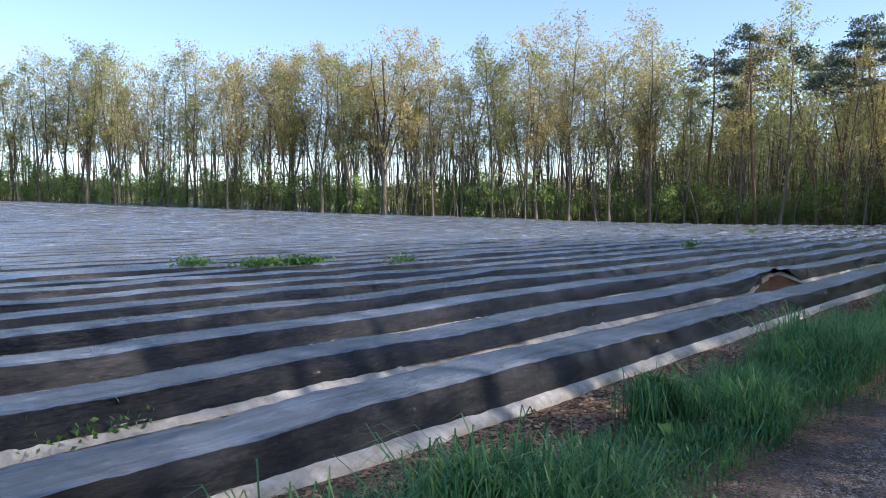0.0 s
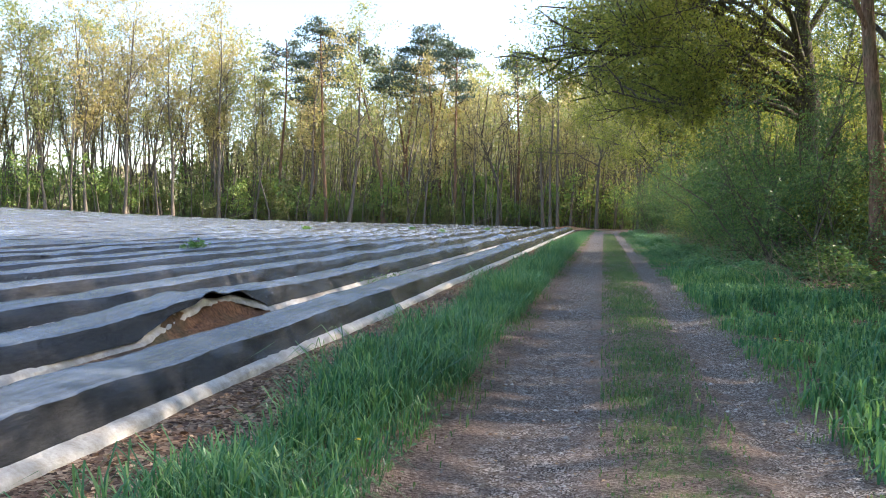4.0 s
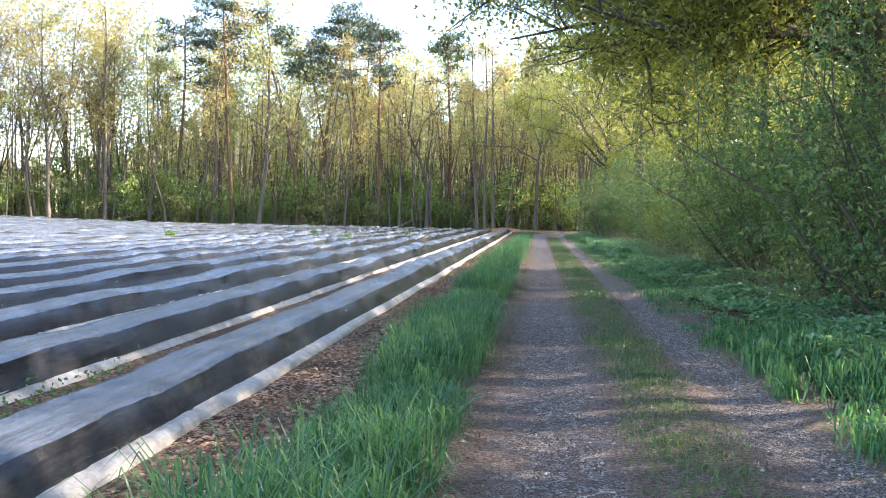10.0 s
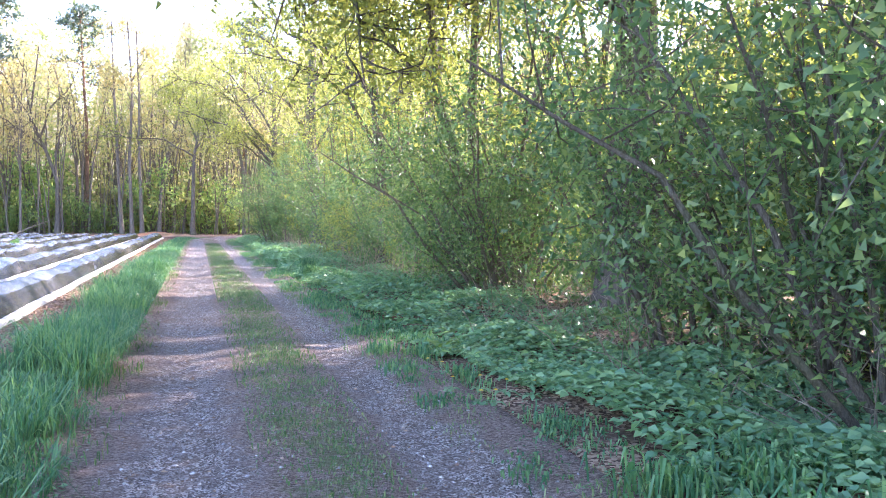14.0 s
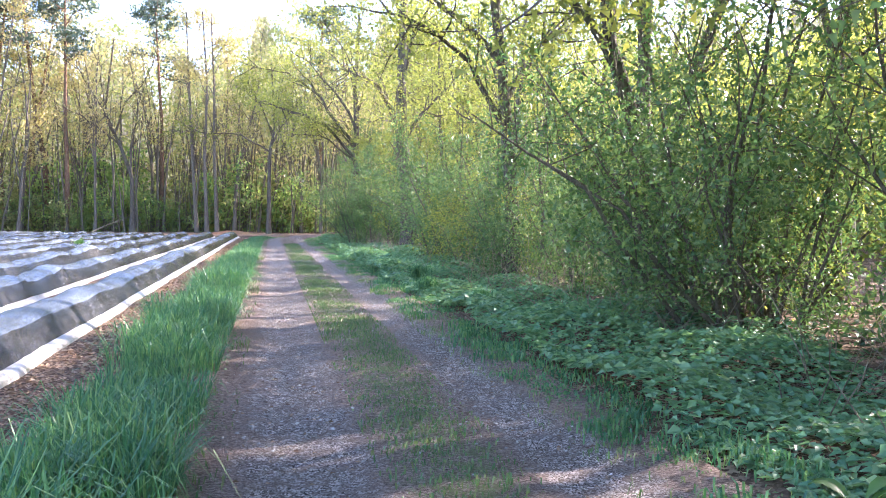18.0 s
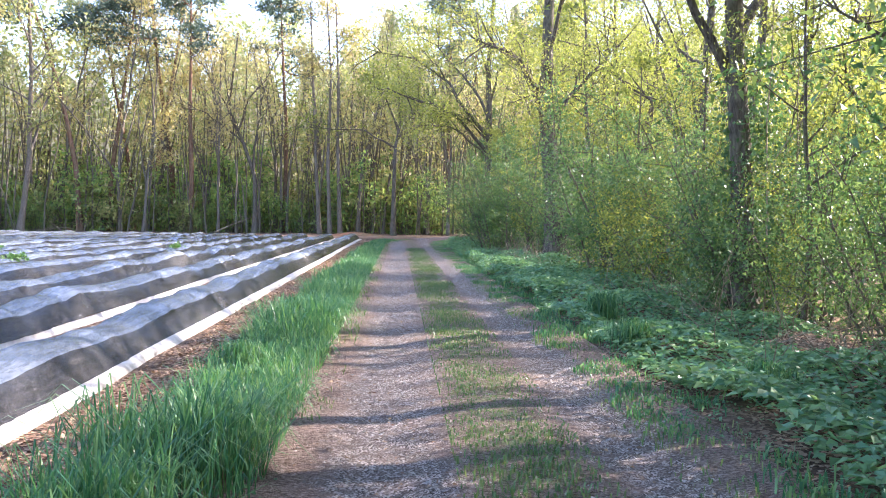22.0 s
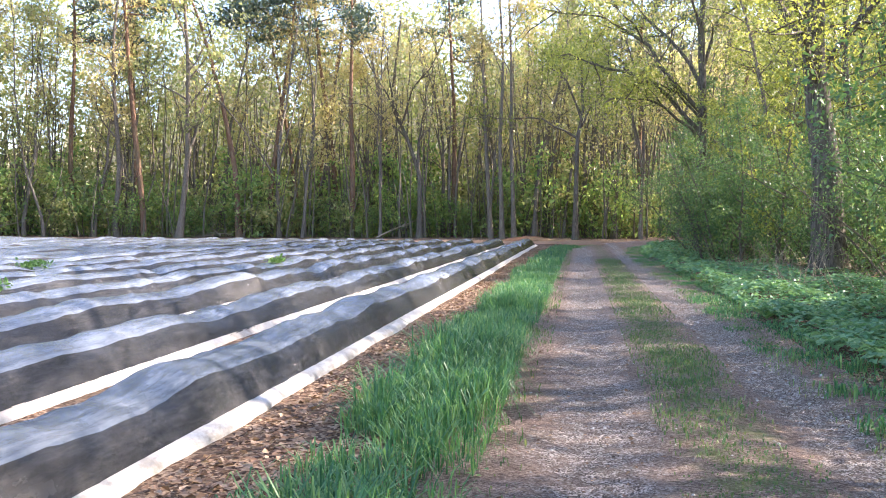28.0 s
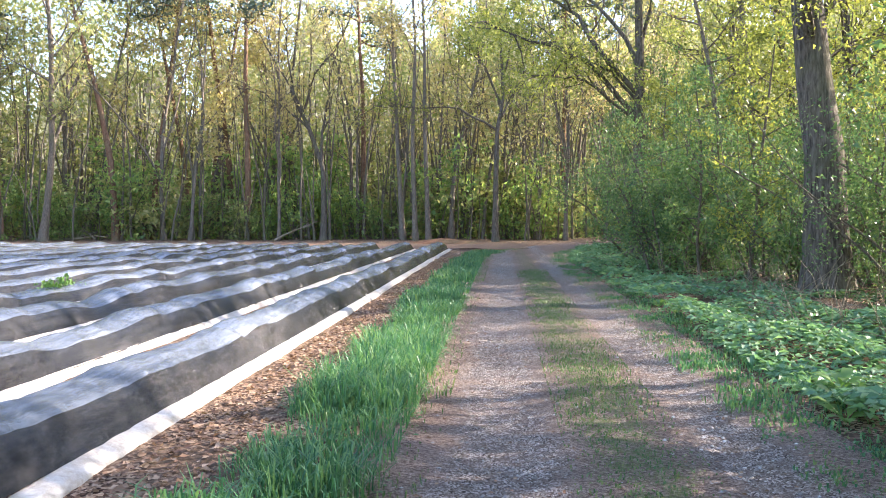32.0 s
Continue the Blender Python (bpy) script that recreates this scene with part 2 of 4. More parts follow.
def treeline_mat():
    """Far woodland: leaf clumps over upright stems, with a faint glow added."""
    m = Mat("distant_foliage", 0.95, 0.1)
    n = m.noise(2.2, 7, 0.8)
    stems = m.ramp(m.noise(1.6, 4, 0.7, stretch=(1, 1, 0.06)), (0.44, 1.0), (0.52, 0.0))
    big = m.noise(0.3, 3)
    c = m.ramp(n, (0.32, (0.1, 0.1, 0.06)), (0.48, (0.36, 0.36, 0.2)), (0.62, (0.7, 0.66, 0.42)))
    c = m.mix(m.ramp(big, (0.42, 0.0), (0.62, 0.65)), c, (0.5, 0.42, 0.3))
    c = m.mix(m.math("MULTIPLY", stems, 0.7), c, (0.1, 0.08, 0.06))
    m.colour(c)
    m.put(c, m.b.inputs["Emission Color"])          # added glow, stands in for daylight in the far clearings
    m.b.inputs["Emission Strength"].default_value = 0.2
    m.bump(n, 1.0, 0.6)
    return m.m


TREELINE = treeline_mat()

# ---- mesh helpers ----

def mesh(name, verts, faces, material, smooth=True):
    """A mesh from arrays; faces all of one size."""
    verts, faces = np.asarray(verts, np.float32), np.asarray(faces, np.int32)
    me = bpy.data.meshes.new(name)
    k = faces.shape[1]
    me.vertices.add(len(verts))
    me.vertices.foreach_set("co", verts.ravel())
    me.loops.add(faces.size)
    me.loops.foreach_set("vertex_index", faces.ravel())
    me.polygons.add(len(faces))
    me.polygons.foreach_set("loop_start", np.arange(0, faces.size, k, dtype=np.int32))
    me.polygons.foreach_set("use_smooth", np.full(len(faces), smooth))
    me.materials.append(material)
    me.update(calc_edges=True)
    return me


def joined(pieces):
    vs, fs, n = [], [], 0
    for v, f in pieces:
        vs.append(v), fs.append(f + n)
        n += len(v)
    return np.concatenate(vs), np.concatenate(fs)


def part(name, me, parent, label=""):
    ob = new(name, me)
    ob.parent = parent
    return tagged(ob, label)


def tube(pts, radii, sides=6):
    """A tapered tube along points."""
    pts, radii = np.asarray(pts, float), np.asarray(radii, float)
    d = np.gradient(pts, axis=0)
    d /= np.linalg.norm(d, axis=1)[:, None] + 1e-9
    ref = np.where(np.abs(d[:, 2:3]) > 0.9, [[1.0, 0, 0]], [[0, 0, 1.0]])
    u = np.cross(d, ref)
    u /= np.linalg.norm(u, axis=1)[:, None] + 1e-9
    w = np.cross(d, u)
    a = np.linspace(0, 2 * np.pi, sides, endpoint=False)
    v = pts[:, None] + radii[:, None, None] * (np.cos(a)[None, :, None] * u[:, None] + np.sin(a)[None, :, None] * w[:, None])
    i, j = np.meshgrid(np.arange(len(pts) - 1), np.arange(sides), indexing="ij")
    k = (j + 1) % sides
    f = np.stack([i * sides + j, i * sides + k, (i + 1) * sides + k, (i + 1) * sides + j], -1).reshape(-1, 4)
    return v.reshape(-1, 3), f


def leaves(at, size, r, droop=0.3, wide=0.6, tri=False):
    """Folded leaves of four corners at the given places; plain three-cornered ones for what is far."""
    n = len(at)
    d = r.normal(size=(n, 3))
    d[:, 2] -= droop
    d /= np.linalg.norm(d, axis=1)[:, None]
    s = np.cross(d, r.normal(size=(n, 3)))
    s /= np.linalg.norm(s, axis=1)[:, None]
    up = np.cross(s, d)
    k = (size * r.uniform(0.6, 1.35, n))[:, None]
    if tri:
        v = np.stack([at - s * k * wide * 0.45, at + s * k * wide * 0.45, at + d * k + up * k * 0.1], 1)
        return v.reshape(-1, 3), np.arange(3 * n).reshape(-1, 3)
    v = np.stack([at, at + d * k * 0.5 + s * k * wide * 0.5 + up * k * 0.1, at + d * k, at + d * k * 0.5 - s * k * wide * 0.5 + up * k * 0.1], 1)
    return v.reshape(-1, 3), np.arange(4 * n).reshape(-1, 4)


def bend(a, d, length, n, r, wild, lift=0.0):
    """A wandering line from a towards d."""
    out, d = [np.array(a, float)], np.array(d, float)
    for _ in range(n):
        d = d + r.normal(size=3) * wild
        d[2] += lift
        d /= np.linalg.norm(d)
        out.append(out[-1] + d * length / n)
    return np.array(out)


def lerp_at(line, f):
    k = f * (len(line) - 1)
    i = min(int(k), len(line) - 2)
    return line[i] + (line[i + 1] - line[i]) * (k - i), line[i + 1] - line[i]


def rise(x):
    """The ground's height: flat by the track, climbing towards the field's far side."""
    d = -np.asarray(x, float) - 45
    return np.maximum(0, 0.045 * (d + np.sqrt(d * d + 260)) / 2 - 0.075)
# ---- ground ----
END = 99.0                       # where the ridges stop
xs = np.concatenate([[-3000, -800, -300], np.arange(-180, -10, 10), np.arange(-10, 12, 0.5), np.arange(12, 60, 6), [120, 400, 1500, 3000]])
ys = np.concatenate([[-3000, -400, -100], np.arange(-40, 140, 2.0), [160, 220, 400, 1000, 3000]])
gx, gy = np.meshgrid(xs, ys, indexing="ij")
gz = rise(np.maximum(gx, -180))
gz = gz + np.where((gx > 3) & (gx < 40), 0.05 * np.sin(gx * 1.7 + gy * 0.6), 0) + np.where(gx > 5, 0.1, 0) + np.where((gx > -1) & (gx < 2.8) & (gy < 90), -0.07, 0.0) + np.where((gx > -1) & (gy >= 90) & (gy < 140), -0.07, 0)
gv = np.stack([gx, gy, gz], -1).reshape(-1, 3)


def grid_faces(a, b):
    i, j = np.meshgrid(np.arange(a - 1), np.arange(b - 1), indexing="ij")
    return np.stack([i * b + j, (i + 1) * b + j, (i + 1) * b + j + 1, i * b + j + 1], -1).reshape(-1, 4)


tagged(new("ground", mesh("ground", gv, grid_faces(len(xs), len(ys)), SOIL)), "brown soil strewn with dead leaves and needles", "ground", kind="structure")


def track_mid(y):
    """The track runs straight, then swings right into the wood."""
    return 0.009 * np.maximum(0, np.asarray(y, float) - 86) ** 2


ty = np.arange(-14, 142, 0.25)
tx = np.linspace(-1.0, 2.8, 39)
TX, TY = np.meshgrid(tx, ty, indexing="ij")
wr = np.random.default_rng(77)
wave = 0.006 * np.interp(ty, np.arange(-14, 143, 1.7), wr.normal(size=93))[None] + 0.003 * wr.normal(size=TX.shape)
TZ = 0.03 + wave - 0.045 * np.exp(-((TX - 0.12) / 0.42) ** 2) - 0.045 * np.exp(-((TX - 1.82) / 0.34) ** 2)
TZ = np.where((TX < -0.95) | (TX > 2.75), -0.12, TZ)
tv = np.stack([TX + track_mid(TY), TY, TZ], -1).reshape(-1, 3)
tagged(new("road", mesh("road", tv, grid_faces(len(tx), len(ty)), GRAVEL)), "two-rut gravel farm track with trodden brown litter", "dirt track", kind="structure")

# the bare headland that crosses the field's end
hx, hy = np.meshgrid(np.arange(-60, 1.6, 0.7), np.arange(END + 0.3, END + 11, 0.6), indexing="ij")
hz = rise(hx) + 0.03 + 0.025 * np.sin(hx * 2.3 + hy) + 0.02 * np.sin(hy * 3.1 - hx)
tagged(new("path", mesh("path", np.stack([hx, hy, hz], -1).reshape(-1, 3), grid_faces(*hx.shape), PLAIN_DIRT)), "bare brown headland at the field's end", "headland", kind="structure")

# ---- film-covered ridges ----
PITCH, BASE = 1.8, -2.6


def ridge(k):
    """One raised bed under black film, its hem weighted along both feet."""
    near = k < 8
    x0 = BASE - PITCH * k
    y = np.arange(-30, END + 0.01, 0.1 if k < 4 else 0.2 if near else (0.6 if k < 16 else 2.0))
    y[-1] = END
    r = np.random.default_rng(100 + k)
    prof = [(-0.05, 0.08), (-0.105, 0.17), (-0.165, 0.26), (-0.22, 0.335), (-0.25, 0.352), (-0.36, 0.368), (-0.5, 0.372), (-0.66, 0.366), (-0.73, 0.352), (-0.76, 0.335), (-0.85, 0.2), (-0.93, 0.08)]
    order = [0, 1, 2, 3, 3, 4, 5, 6, 7, 8, 8, 9, 10, 11]
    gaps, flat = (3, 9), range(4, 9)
    if not near:
        prof = [prof[0], (-0.205, 0.31), prof[6], prof[8], prof[11]]
        order = [0, 1, 1, 2, 3, 3, 4]
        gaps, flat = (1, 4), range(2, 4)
    n = len(y)

    def wander(step):
        g = (y + 34) / step
        i = g.astype(int)
        h, f = r.normal(size=int((END + 44) / step)), g - i
        f = f * f * (3 - 2 * f)
        return h[i] * (1 - f) + h[i + 1] * f

    low, mid, sag, nick = wander(3.1), wander(1.05), wander(0.6), wander(0.33)
    worn = np.clip((y - 20) / 30, 0, 1)          # lower and crisper at the field's start, humped and rounded further on
    tall = 0.91 + 0.16 * worn + 0.05 * low + (0.03 + 0.06 * worn) * mid + 0.04 * worn * nick
    sway = 0.018 * low
    taper = np.clip((END - y) / 1.2, 0.12, 1)
    lift = np.exp(-((y - 18.1) / 1.5) ** 2) if k == 1 else 0 * y
    V = []
    for px, pz in prof:
        jx = r.normal(size=n) * (0.004 if near else 0.0) + (0.012 * nick if near and 0.32 < pz < 0.36 else 0)
        jz = r.normal(size=n) * (0.003 if near else 0.0)
        crown = max(0.0, 1 - ((px + 0.49) / 0.27) ** 2) if pz > 0.33 else 0.0
        z = (pz * tall + worn * (0.055 * crown - 0.02 * (pz > 0.33)) + jz * (pz > 0.1)) * taper + lift * (0.07 + 0.015 * np.sin(y * 7.1 + px * 9) + 0.02 * nick) * (0.32 < pz)
        steep = (1 - worn) * 0.06 * pz / 0.335 * (px > -0.4)
        x = x0 + px + sway + jx + steep + 0.014 * sag * (0.1 < pz < 0.33) + lift * 0.08 * (pz > 0.36)
        V.append(np.stack([x, y, z + rise(x)], -1))
    raised = np.zeros((n, 3))
    if k == 1:                  # the film is pulled up off the near slope, its hem with it
        P = np.stack(V)
        c = 3.3 * np.clip(1 - np.abs((y - 18.6) / np.where(y > 18.6, 1.2, 2.2)) ** 1.5, 0, 1) ** 0.8 * (1 + 0.03 * np.sin(y * 6.3))
        i = np.minimum(c.astype(int), 10)
        edge = P[i, np.arange(n)] + (P[i + 1, np.arange(n)] - P[i, np.arange(n)]) * (c - i)[:, None]
        raised = (edge - P[0]) * (c > 0)[:, None] - np.stack([0.13 * (c / 3.3) ** 2, 0 * c, 0.07 * (c / 3.3) ** 2], -1)
        for q in range(6):
            fold = np.clip(c - q, 0, None)
            out = np.stack([0.006 * fold * (1 + np.sin(q * 2.1 + y * 9)), 0 * y, 0.014 + 0.005 * fold * np.sin(q * 1.7 + y * 7)], -1)
            V[q] = np.where((c > q)[:, None], edge + out, V[q])
    V = np.stack([V[q] for q in order])
    i, j = np.meshgrid([q for q in range(len(order) - 1) if q not in gaps], np.arange(n - 1), indexing="ij")
    f = np.stack([i * n + j, i * n + j + 1, (i + 1) * n + j + 1, (i + 1) * n + j], -1)
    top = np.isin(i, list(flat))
    thing = tagged(new("film_covered_ridge"), "raised field bed under torn glossy black plastic film" if k == 1 else "raised field bed under creased glossy black plastic film", "field ridge", "ridges of the field")
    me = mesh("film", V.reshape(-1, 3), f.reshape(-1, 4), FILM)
    # upper faces get the paler film with sky reflection in its colour
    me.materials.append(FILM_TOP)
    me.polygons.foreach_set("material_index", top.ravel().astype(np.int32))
    part("film", me, thing)
    skirt = 0.075 if k == 0 else 0.03
    for a, b, wide in ((skirt, -0.055, 1), (-1.0, -0.925, -1)):
        step = 1 if near else 2
        yy = y[::step]
        nn = len(yy)
        edge = r.normal(size=nn) * (0.005 if k < 4 else 0.012 if near else 0) + 0.02 * mid[::step]
        low_hem = 1.0 if k == 0 else 0.8
        pr = [(a, -0.03), (a - 0.012 * wide, 0.03 * low_hem), (a - 0.06 * wide, 0.07 * low_hem), (b, 0.09)]
        if not near:
            pr = [pr[0], pr[2], pr[3]]
        rows = []
        for q, (px, pz) in enumerate(pr):
            x = x0 + px + sway[::step] + edge * wide * (q < len(pr) - 1)
            rows.append(np.stack([x, yy, pz * np.clip(taper[::step] * 2, 0, 1) + rise(x) + (0.012 * sag[::step] if 0 < pz < 0.09 else 0)], -1) + (raised[::step] if wide > 0 else 0))
        i, j = np.meshgrid(np.arange(len(pr) - 1), np.arange(nn - 1), indexing="ij")
        f = np.stack([i * nn + j, i * nn + j + 1, (i + 1) * nn + j + 1, (i + 1) * nn + j], -1).reshape(-1, 4)
        part("hem", mesh("hem", np.stack(rows).reshape(-1, 3), f, HEM), thing, "soiled white plastic hem")
    if k == 1:
        # the bed's bare earth under the lifted film
        a, b = np.meshgrid(np.linspace(0, 1, 40), np.linspace(0, 1, 70), indexing="ij")
        mx = x0 + 0.1 - a * 0.85
        my = 16.1 + b * 4.2
        mz = np.interp(a * 0.85, [0, 0.07, 0.16, 0.3, 0.4, 0.85], [-0.03, 0.05, 0.1, 0.26, 0.3, 0.27]) * np.clip(np.sin(b * np.pi) * 1.6, 0, 1)
        lump = np.array([[noise.noise((p * 6, q * 6, 3)) + 0.5 * noise.noise((p * 17, q * 17, 5)) for p, q in zip(u, v)] for u, v in zip(mx, my)])
        part("earth", mesh("earth", np.stack([mx, my, mz + 0.045 * lump - 0.025], -1).reshape(-1, 3), grid_faces(40, 70), CLAY), thing, "bare reddish-brown lumpy earth")
    return thing


for k in range(76):
    ridge(k)

# ---- trees ----


def branch(a, d, length, r0, r, twigs, steps=5, wild=0.17, lift=0.05, fine=True, tw=(0.25, 0.5), line=None):
    """A limb with its twigs: tubes, and the spots where leaves grow."""
    if line is None:
        line = bend(a, d / np.linalg.norm(d), length, steps, r, wild, lift)
    out, spots = [tube(line, r0 * np.linspace(1, 0.2, len(line)), 5 if r0 > 0.06 else 4)], []
    for _ in range(twigs):
        b, bd = lerp_at(line, r.uniform(0.25, 1))
        d2 = bd / np.linalg.norm(bd) + r.normal(size=3) * 0.75
        d2[2] += 0.2
        sub = bend(b, d2 / np.linalg.norm(d2), length * r.uniform(*tw), 3, r, 0.2, 0.04)
        out.append(tube(sub, r0 * 0.33 * np.linspace(1, 0.25, 4) + 0.004, 3))
        spots += [sub[1], sub[2], sub[3], sub[3]]
        if fine:
            d3 = r.normal(size=3)
            s3 = bend(sub[2], d3 / np.linalg.norm(d3), length * tw[1] * 0.4, 2, r, 0.2, 0.04)
            out.append(tube(s3, [0.011, 0.008, 0.004], 3))
            spots += [s3[1], s3[2]]
    return out, spots


def crown_mesh(spots, n, size, cloud, leaf, r):
    spots = np.array(spots)
    at = spots[r.integers(0, len(spots), n)] + r.normal(size=(n, 3)) * cloud * np.array([1, 1, 0.75])
    lv, lf = leaves(at, size, r, tri=True)
    return mesh("crown", lv, lf, leaf, False)


def tree_parts(seed, height, girth, crown_from, spread, limbs, twigs, leaf_n, leaf_size, lean=(0, 0), bark=BARK_GREY, leaf=LEAF_FRESH, up=0.5, sides=8, cloud=0.5, wild=0.05, kinks=12, fine=True, fork=0):
    """Meshes of one tree: trunk, branchwork and crown, with its foot at the origin."""
    r = np.random.default_rng(seed)
    trunk = bend((0, 0, -0.15), (lean[0], lean[1], 1), height, kinks, r, wild)
    f = np.linspace(0, 1, kinks + 1)
    rad = girth * (1 - 0.88 * f ** 1.1) + 0.01
    rad[0] *= 1.45
    lims, spots = [], []
    for q in range(fork):        # co-leading stems
        a, d0 = lerp_at(trunk, crown_from * r.uniform(0.5, 0.9))
        ang = r.uniform(0, 6.28)
        o, s = branch(a, np.array([np.cos(ang) * 0.35, np.sin(ang) * 0.35, 1]), height * 0.62, girth * 0.6, r, twigs + 4, 8, 0.09, 0.02, fine, (0.12, 0.25))
        lims += o
        spots += s
    for q in range(limbs):
        h = crown_from + (1 - crown_from) * (q + r.uniform(0, 0.9)) / limbs
        a, d0 = lerp_at(trunk, min(h, 0.985))
        ang = r.uniform(0, 2 * np.pi)
        top = max(0, h - crown_from) / (1.001 - crown_from)
        reach = spread * (0.75 + 0.6 * math.sin(top * 2.6) - 0.5 * top) * r.uniform(0.6, 1.15)
        o, s = branch(a, np.array([np.cos(ang), np.sin(ang), up * r.uniform(0.5, 1.4)]), reach, girth * (1 - 0.88 * h) * 0.5 + 0.008, r, twigs, fine=fine)
        lims += o
        spots += s
    return mesh("trunk", *tube(trunk, rad, sides), bark), mesh("branchwork", *joined(lims), bark), crown_mesh(spots, leaf_n, leaf_size, cloud, leaf, r)


def plant(name, meshes, x, y, turn=0, scale=1.0, label="", category="tree", group="", z=None):
    """A tree or shrub of the given meshes, standing at x, y."""
    ob = new(name)
    ob.matrix_world = Matrix.Translation((x, y, float(rise(x)) if z is None else z)) @ Matrix.Rotation(turn, 4, "Z") @ Matrix.Scale(scale, 4)
    for me in meshes:
        p = part(me.name.split(".")[0], me, ob)
        if p.name.startswith(("branchwork", "crown", "foliage")):
            tagged(p, kind="stuff")
    return tagged(ob, label, category, group)


def pine_parts(seed, height, girth, lean=(0, 0), crown_from=0.68, n=2600):
    """A forest pine: bare reddish trunk, flat layered pads of needles on top."""
    r = np.random.default_rng(seed)
    trunk = bend((0, 0, -0.15), (lean[0], lean[1], 1), height, 12, r, 0.025)
    f = np.linspace(0, 1, 13)
    lims, at = [], []
    for q in range(16):
        h = crown_from + (1 - crown_from) * r.uniform(0, 1) ** 0.9
        a, _ = lerp_at(trunk, min(h, 0.99))
        ang = r.uniform(0, 6.28)
        line = bend(a, (np.cos(ang), np.sin(ang), 0.15), r.uniform(1.8, 4.0) * (1.3 - 0.6 * (h - crown_from) / (1 - crown_from)), 5, r, 0.2, 0.05)
        lims.append(tube(line, np.linspace(0.07, 0.02, 6), 4))
        for g in (0.45, 0.7, 0.9, 1.0):
            c, _ = lerp_at(line, min(g, 0.999))
            at.append(c + r.normal(size=(n // 64, 3)) * np.array([0.6, 0.6, 0.13]) + (0, 0, 0.15))
    for q in range(9):           # dead snags below the crown
        a, _ = lerp_at(trunk, r.uniform(0.35, crown_from))
        ang = r.uniform(0, 6.28)
        lims.append(tube(bend(a, (np.cos(ang), np.sin(ang), -0.1), r.uniform(0.6, 1.8), 3, r, 0.15), [0.03, 0.022, 0.015, 0.006], 3))
    lv, lf = leaves(np.concatenate(at), 0.4, r, -0.2, 0.45, True)
    return mesh("trunk", *tube(trunk, girth * (1 - 0.75 * f) + 0.01, 7), BARK_PINE), mesh("branchwork", *joined(lims), BARK_PINE), mesh("crown", lv, lf, NEEDLE, False)


def shrub_parts(seed, height, width, stems, leaf_n, leaf_size, leaf=LEAF_DEEP, bark=TWIG, low=0.08, cloud=0.22, twigs=6):
    """A many-stemmed shrub."""
    r = np.random.default_rng(seed)
    st, spots = [], []
    for _ in range(stems):
        ang, out = r.uniform(0, 6.28), r.uniform(0.05, 0.6)
        d = np.array([np.cos(ang) * out, np.sin(ang) * out, 1])
        line = bend(np.array([np.cos(ang), np.sin(ang), 0]) * r.uniform(0, width * 0.25) + (0, 0, -0.05), d / np.linalg.norm(d), height * r.uniform(0.6, 1.1), 5, r, 0.13)
        st.append(tube(line, np.linspace(0.028, 0.006, 6) * height / 3, 4))
        for _ in range(twigs):
            b, bd = lerp_at(line, r.uniform(low, 0.98))
            d2 = r.normal(size=3) * 0.8 + bd
            sub = bend(b, d2 / np.linalg.norm(d2), width * r.uniform(0.25, 0.55), 2, r, 0.2, 0.02)
            st.append(tube(sub, [0.01, 0.007, 0.003], 3))
            spots += list(sub[1:]) + [sub[1] * 0.5 + sub[2] * 0.5]
    spots = np.array(spots)
    at = spots[r.integers(0, len(spots), leaf_n)] + r.normal(size=(leaf_n, 3)) * cloud
    at = at[at[:, 2] > 0.03]
    lv, lf = leaves(at, leaf_size, r, tri=True)
    return mesh("branchwork", *joined(st), bark), mesh("foliage", lv, lf, leaf, False)


# ---- the wood across the field ----
def edge_y(x):
    """Where the wood begins beyond the field, for each x."""
    return np.interp(x, [-220, -146, -80, -50, -30, -14, 0, 40], [10, 56, 83, 104, 114, 117, 118, 120])


FAR_KIND = []
for s in range(5):
    FAR_KIND.append(("tree", tree_parts(20 + s, 22.5 + s, 0.16 + 0.02 * s, 0.3, 5.0, 14, 4, 2400, 0.31, bark=BARK_GREY, leaf=LEAF_GOLD if s % 2 else LEAF_FAR, up=1.2, sides=6, cloud=0.5, wild=0.09, fork=s % 3, fine=False), "tall slim woodland tree with thin young spring foliage"))
for s in range(4):
    FAR_KIND.append(("tree", tree_parts(40 + s, 18 + 2 * s, 0.12, 0.2, 3.8, 11, 4, 2000, 0.28, leaf=LEAF_GOLD if s == 1 else LEAF_FAR, up=0.9, sides=5, cloud=0.45, wild=0.08, fine=False, fork=s % 2), "thin woodland tree, bare below, pale new leaves above"))
VASE = [tree_parts(70 + s, 22 + s, 0.2, 0.3, 7.2, 14, 6, 3200, 0.32, leaf=LEAF_GOLD if s != 2 else LEAF_FAR, up=2.1, sides=6, cloud=0.5, wild=0.05, fine=False, fork=2) for s in range(4)]
BARE = [tree_parts(50 + s, 18 + s, 0.14, 0.3, 3.4, 12, 5, 800, 0.28, leaf=LEAF_GOLD, up=1.2, sides=5, cloud=0.5, fine=False, fork=2) for s in range(2)]
FAR_KIND += [("tree", b, "slender woodland tree, still almost bare of leaves") for b in BARE * 3]
PINES = [pine_parts(60 + s, 23 + s, 0.24) for s in range(3)]
UNDER = [shrub_parts(80 + s, 4.4, 3.4, 7, 1100, 0.27, leaf=LEAF_UNDER if s != 1 else LEAF_FAR, cloud=0.25, twigs=5) for s in range(3)]

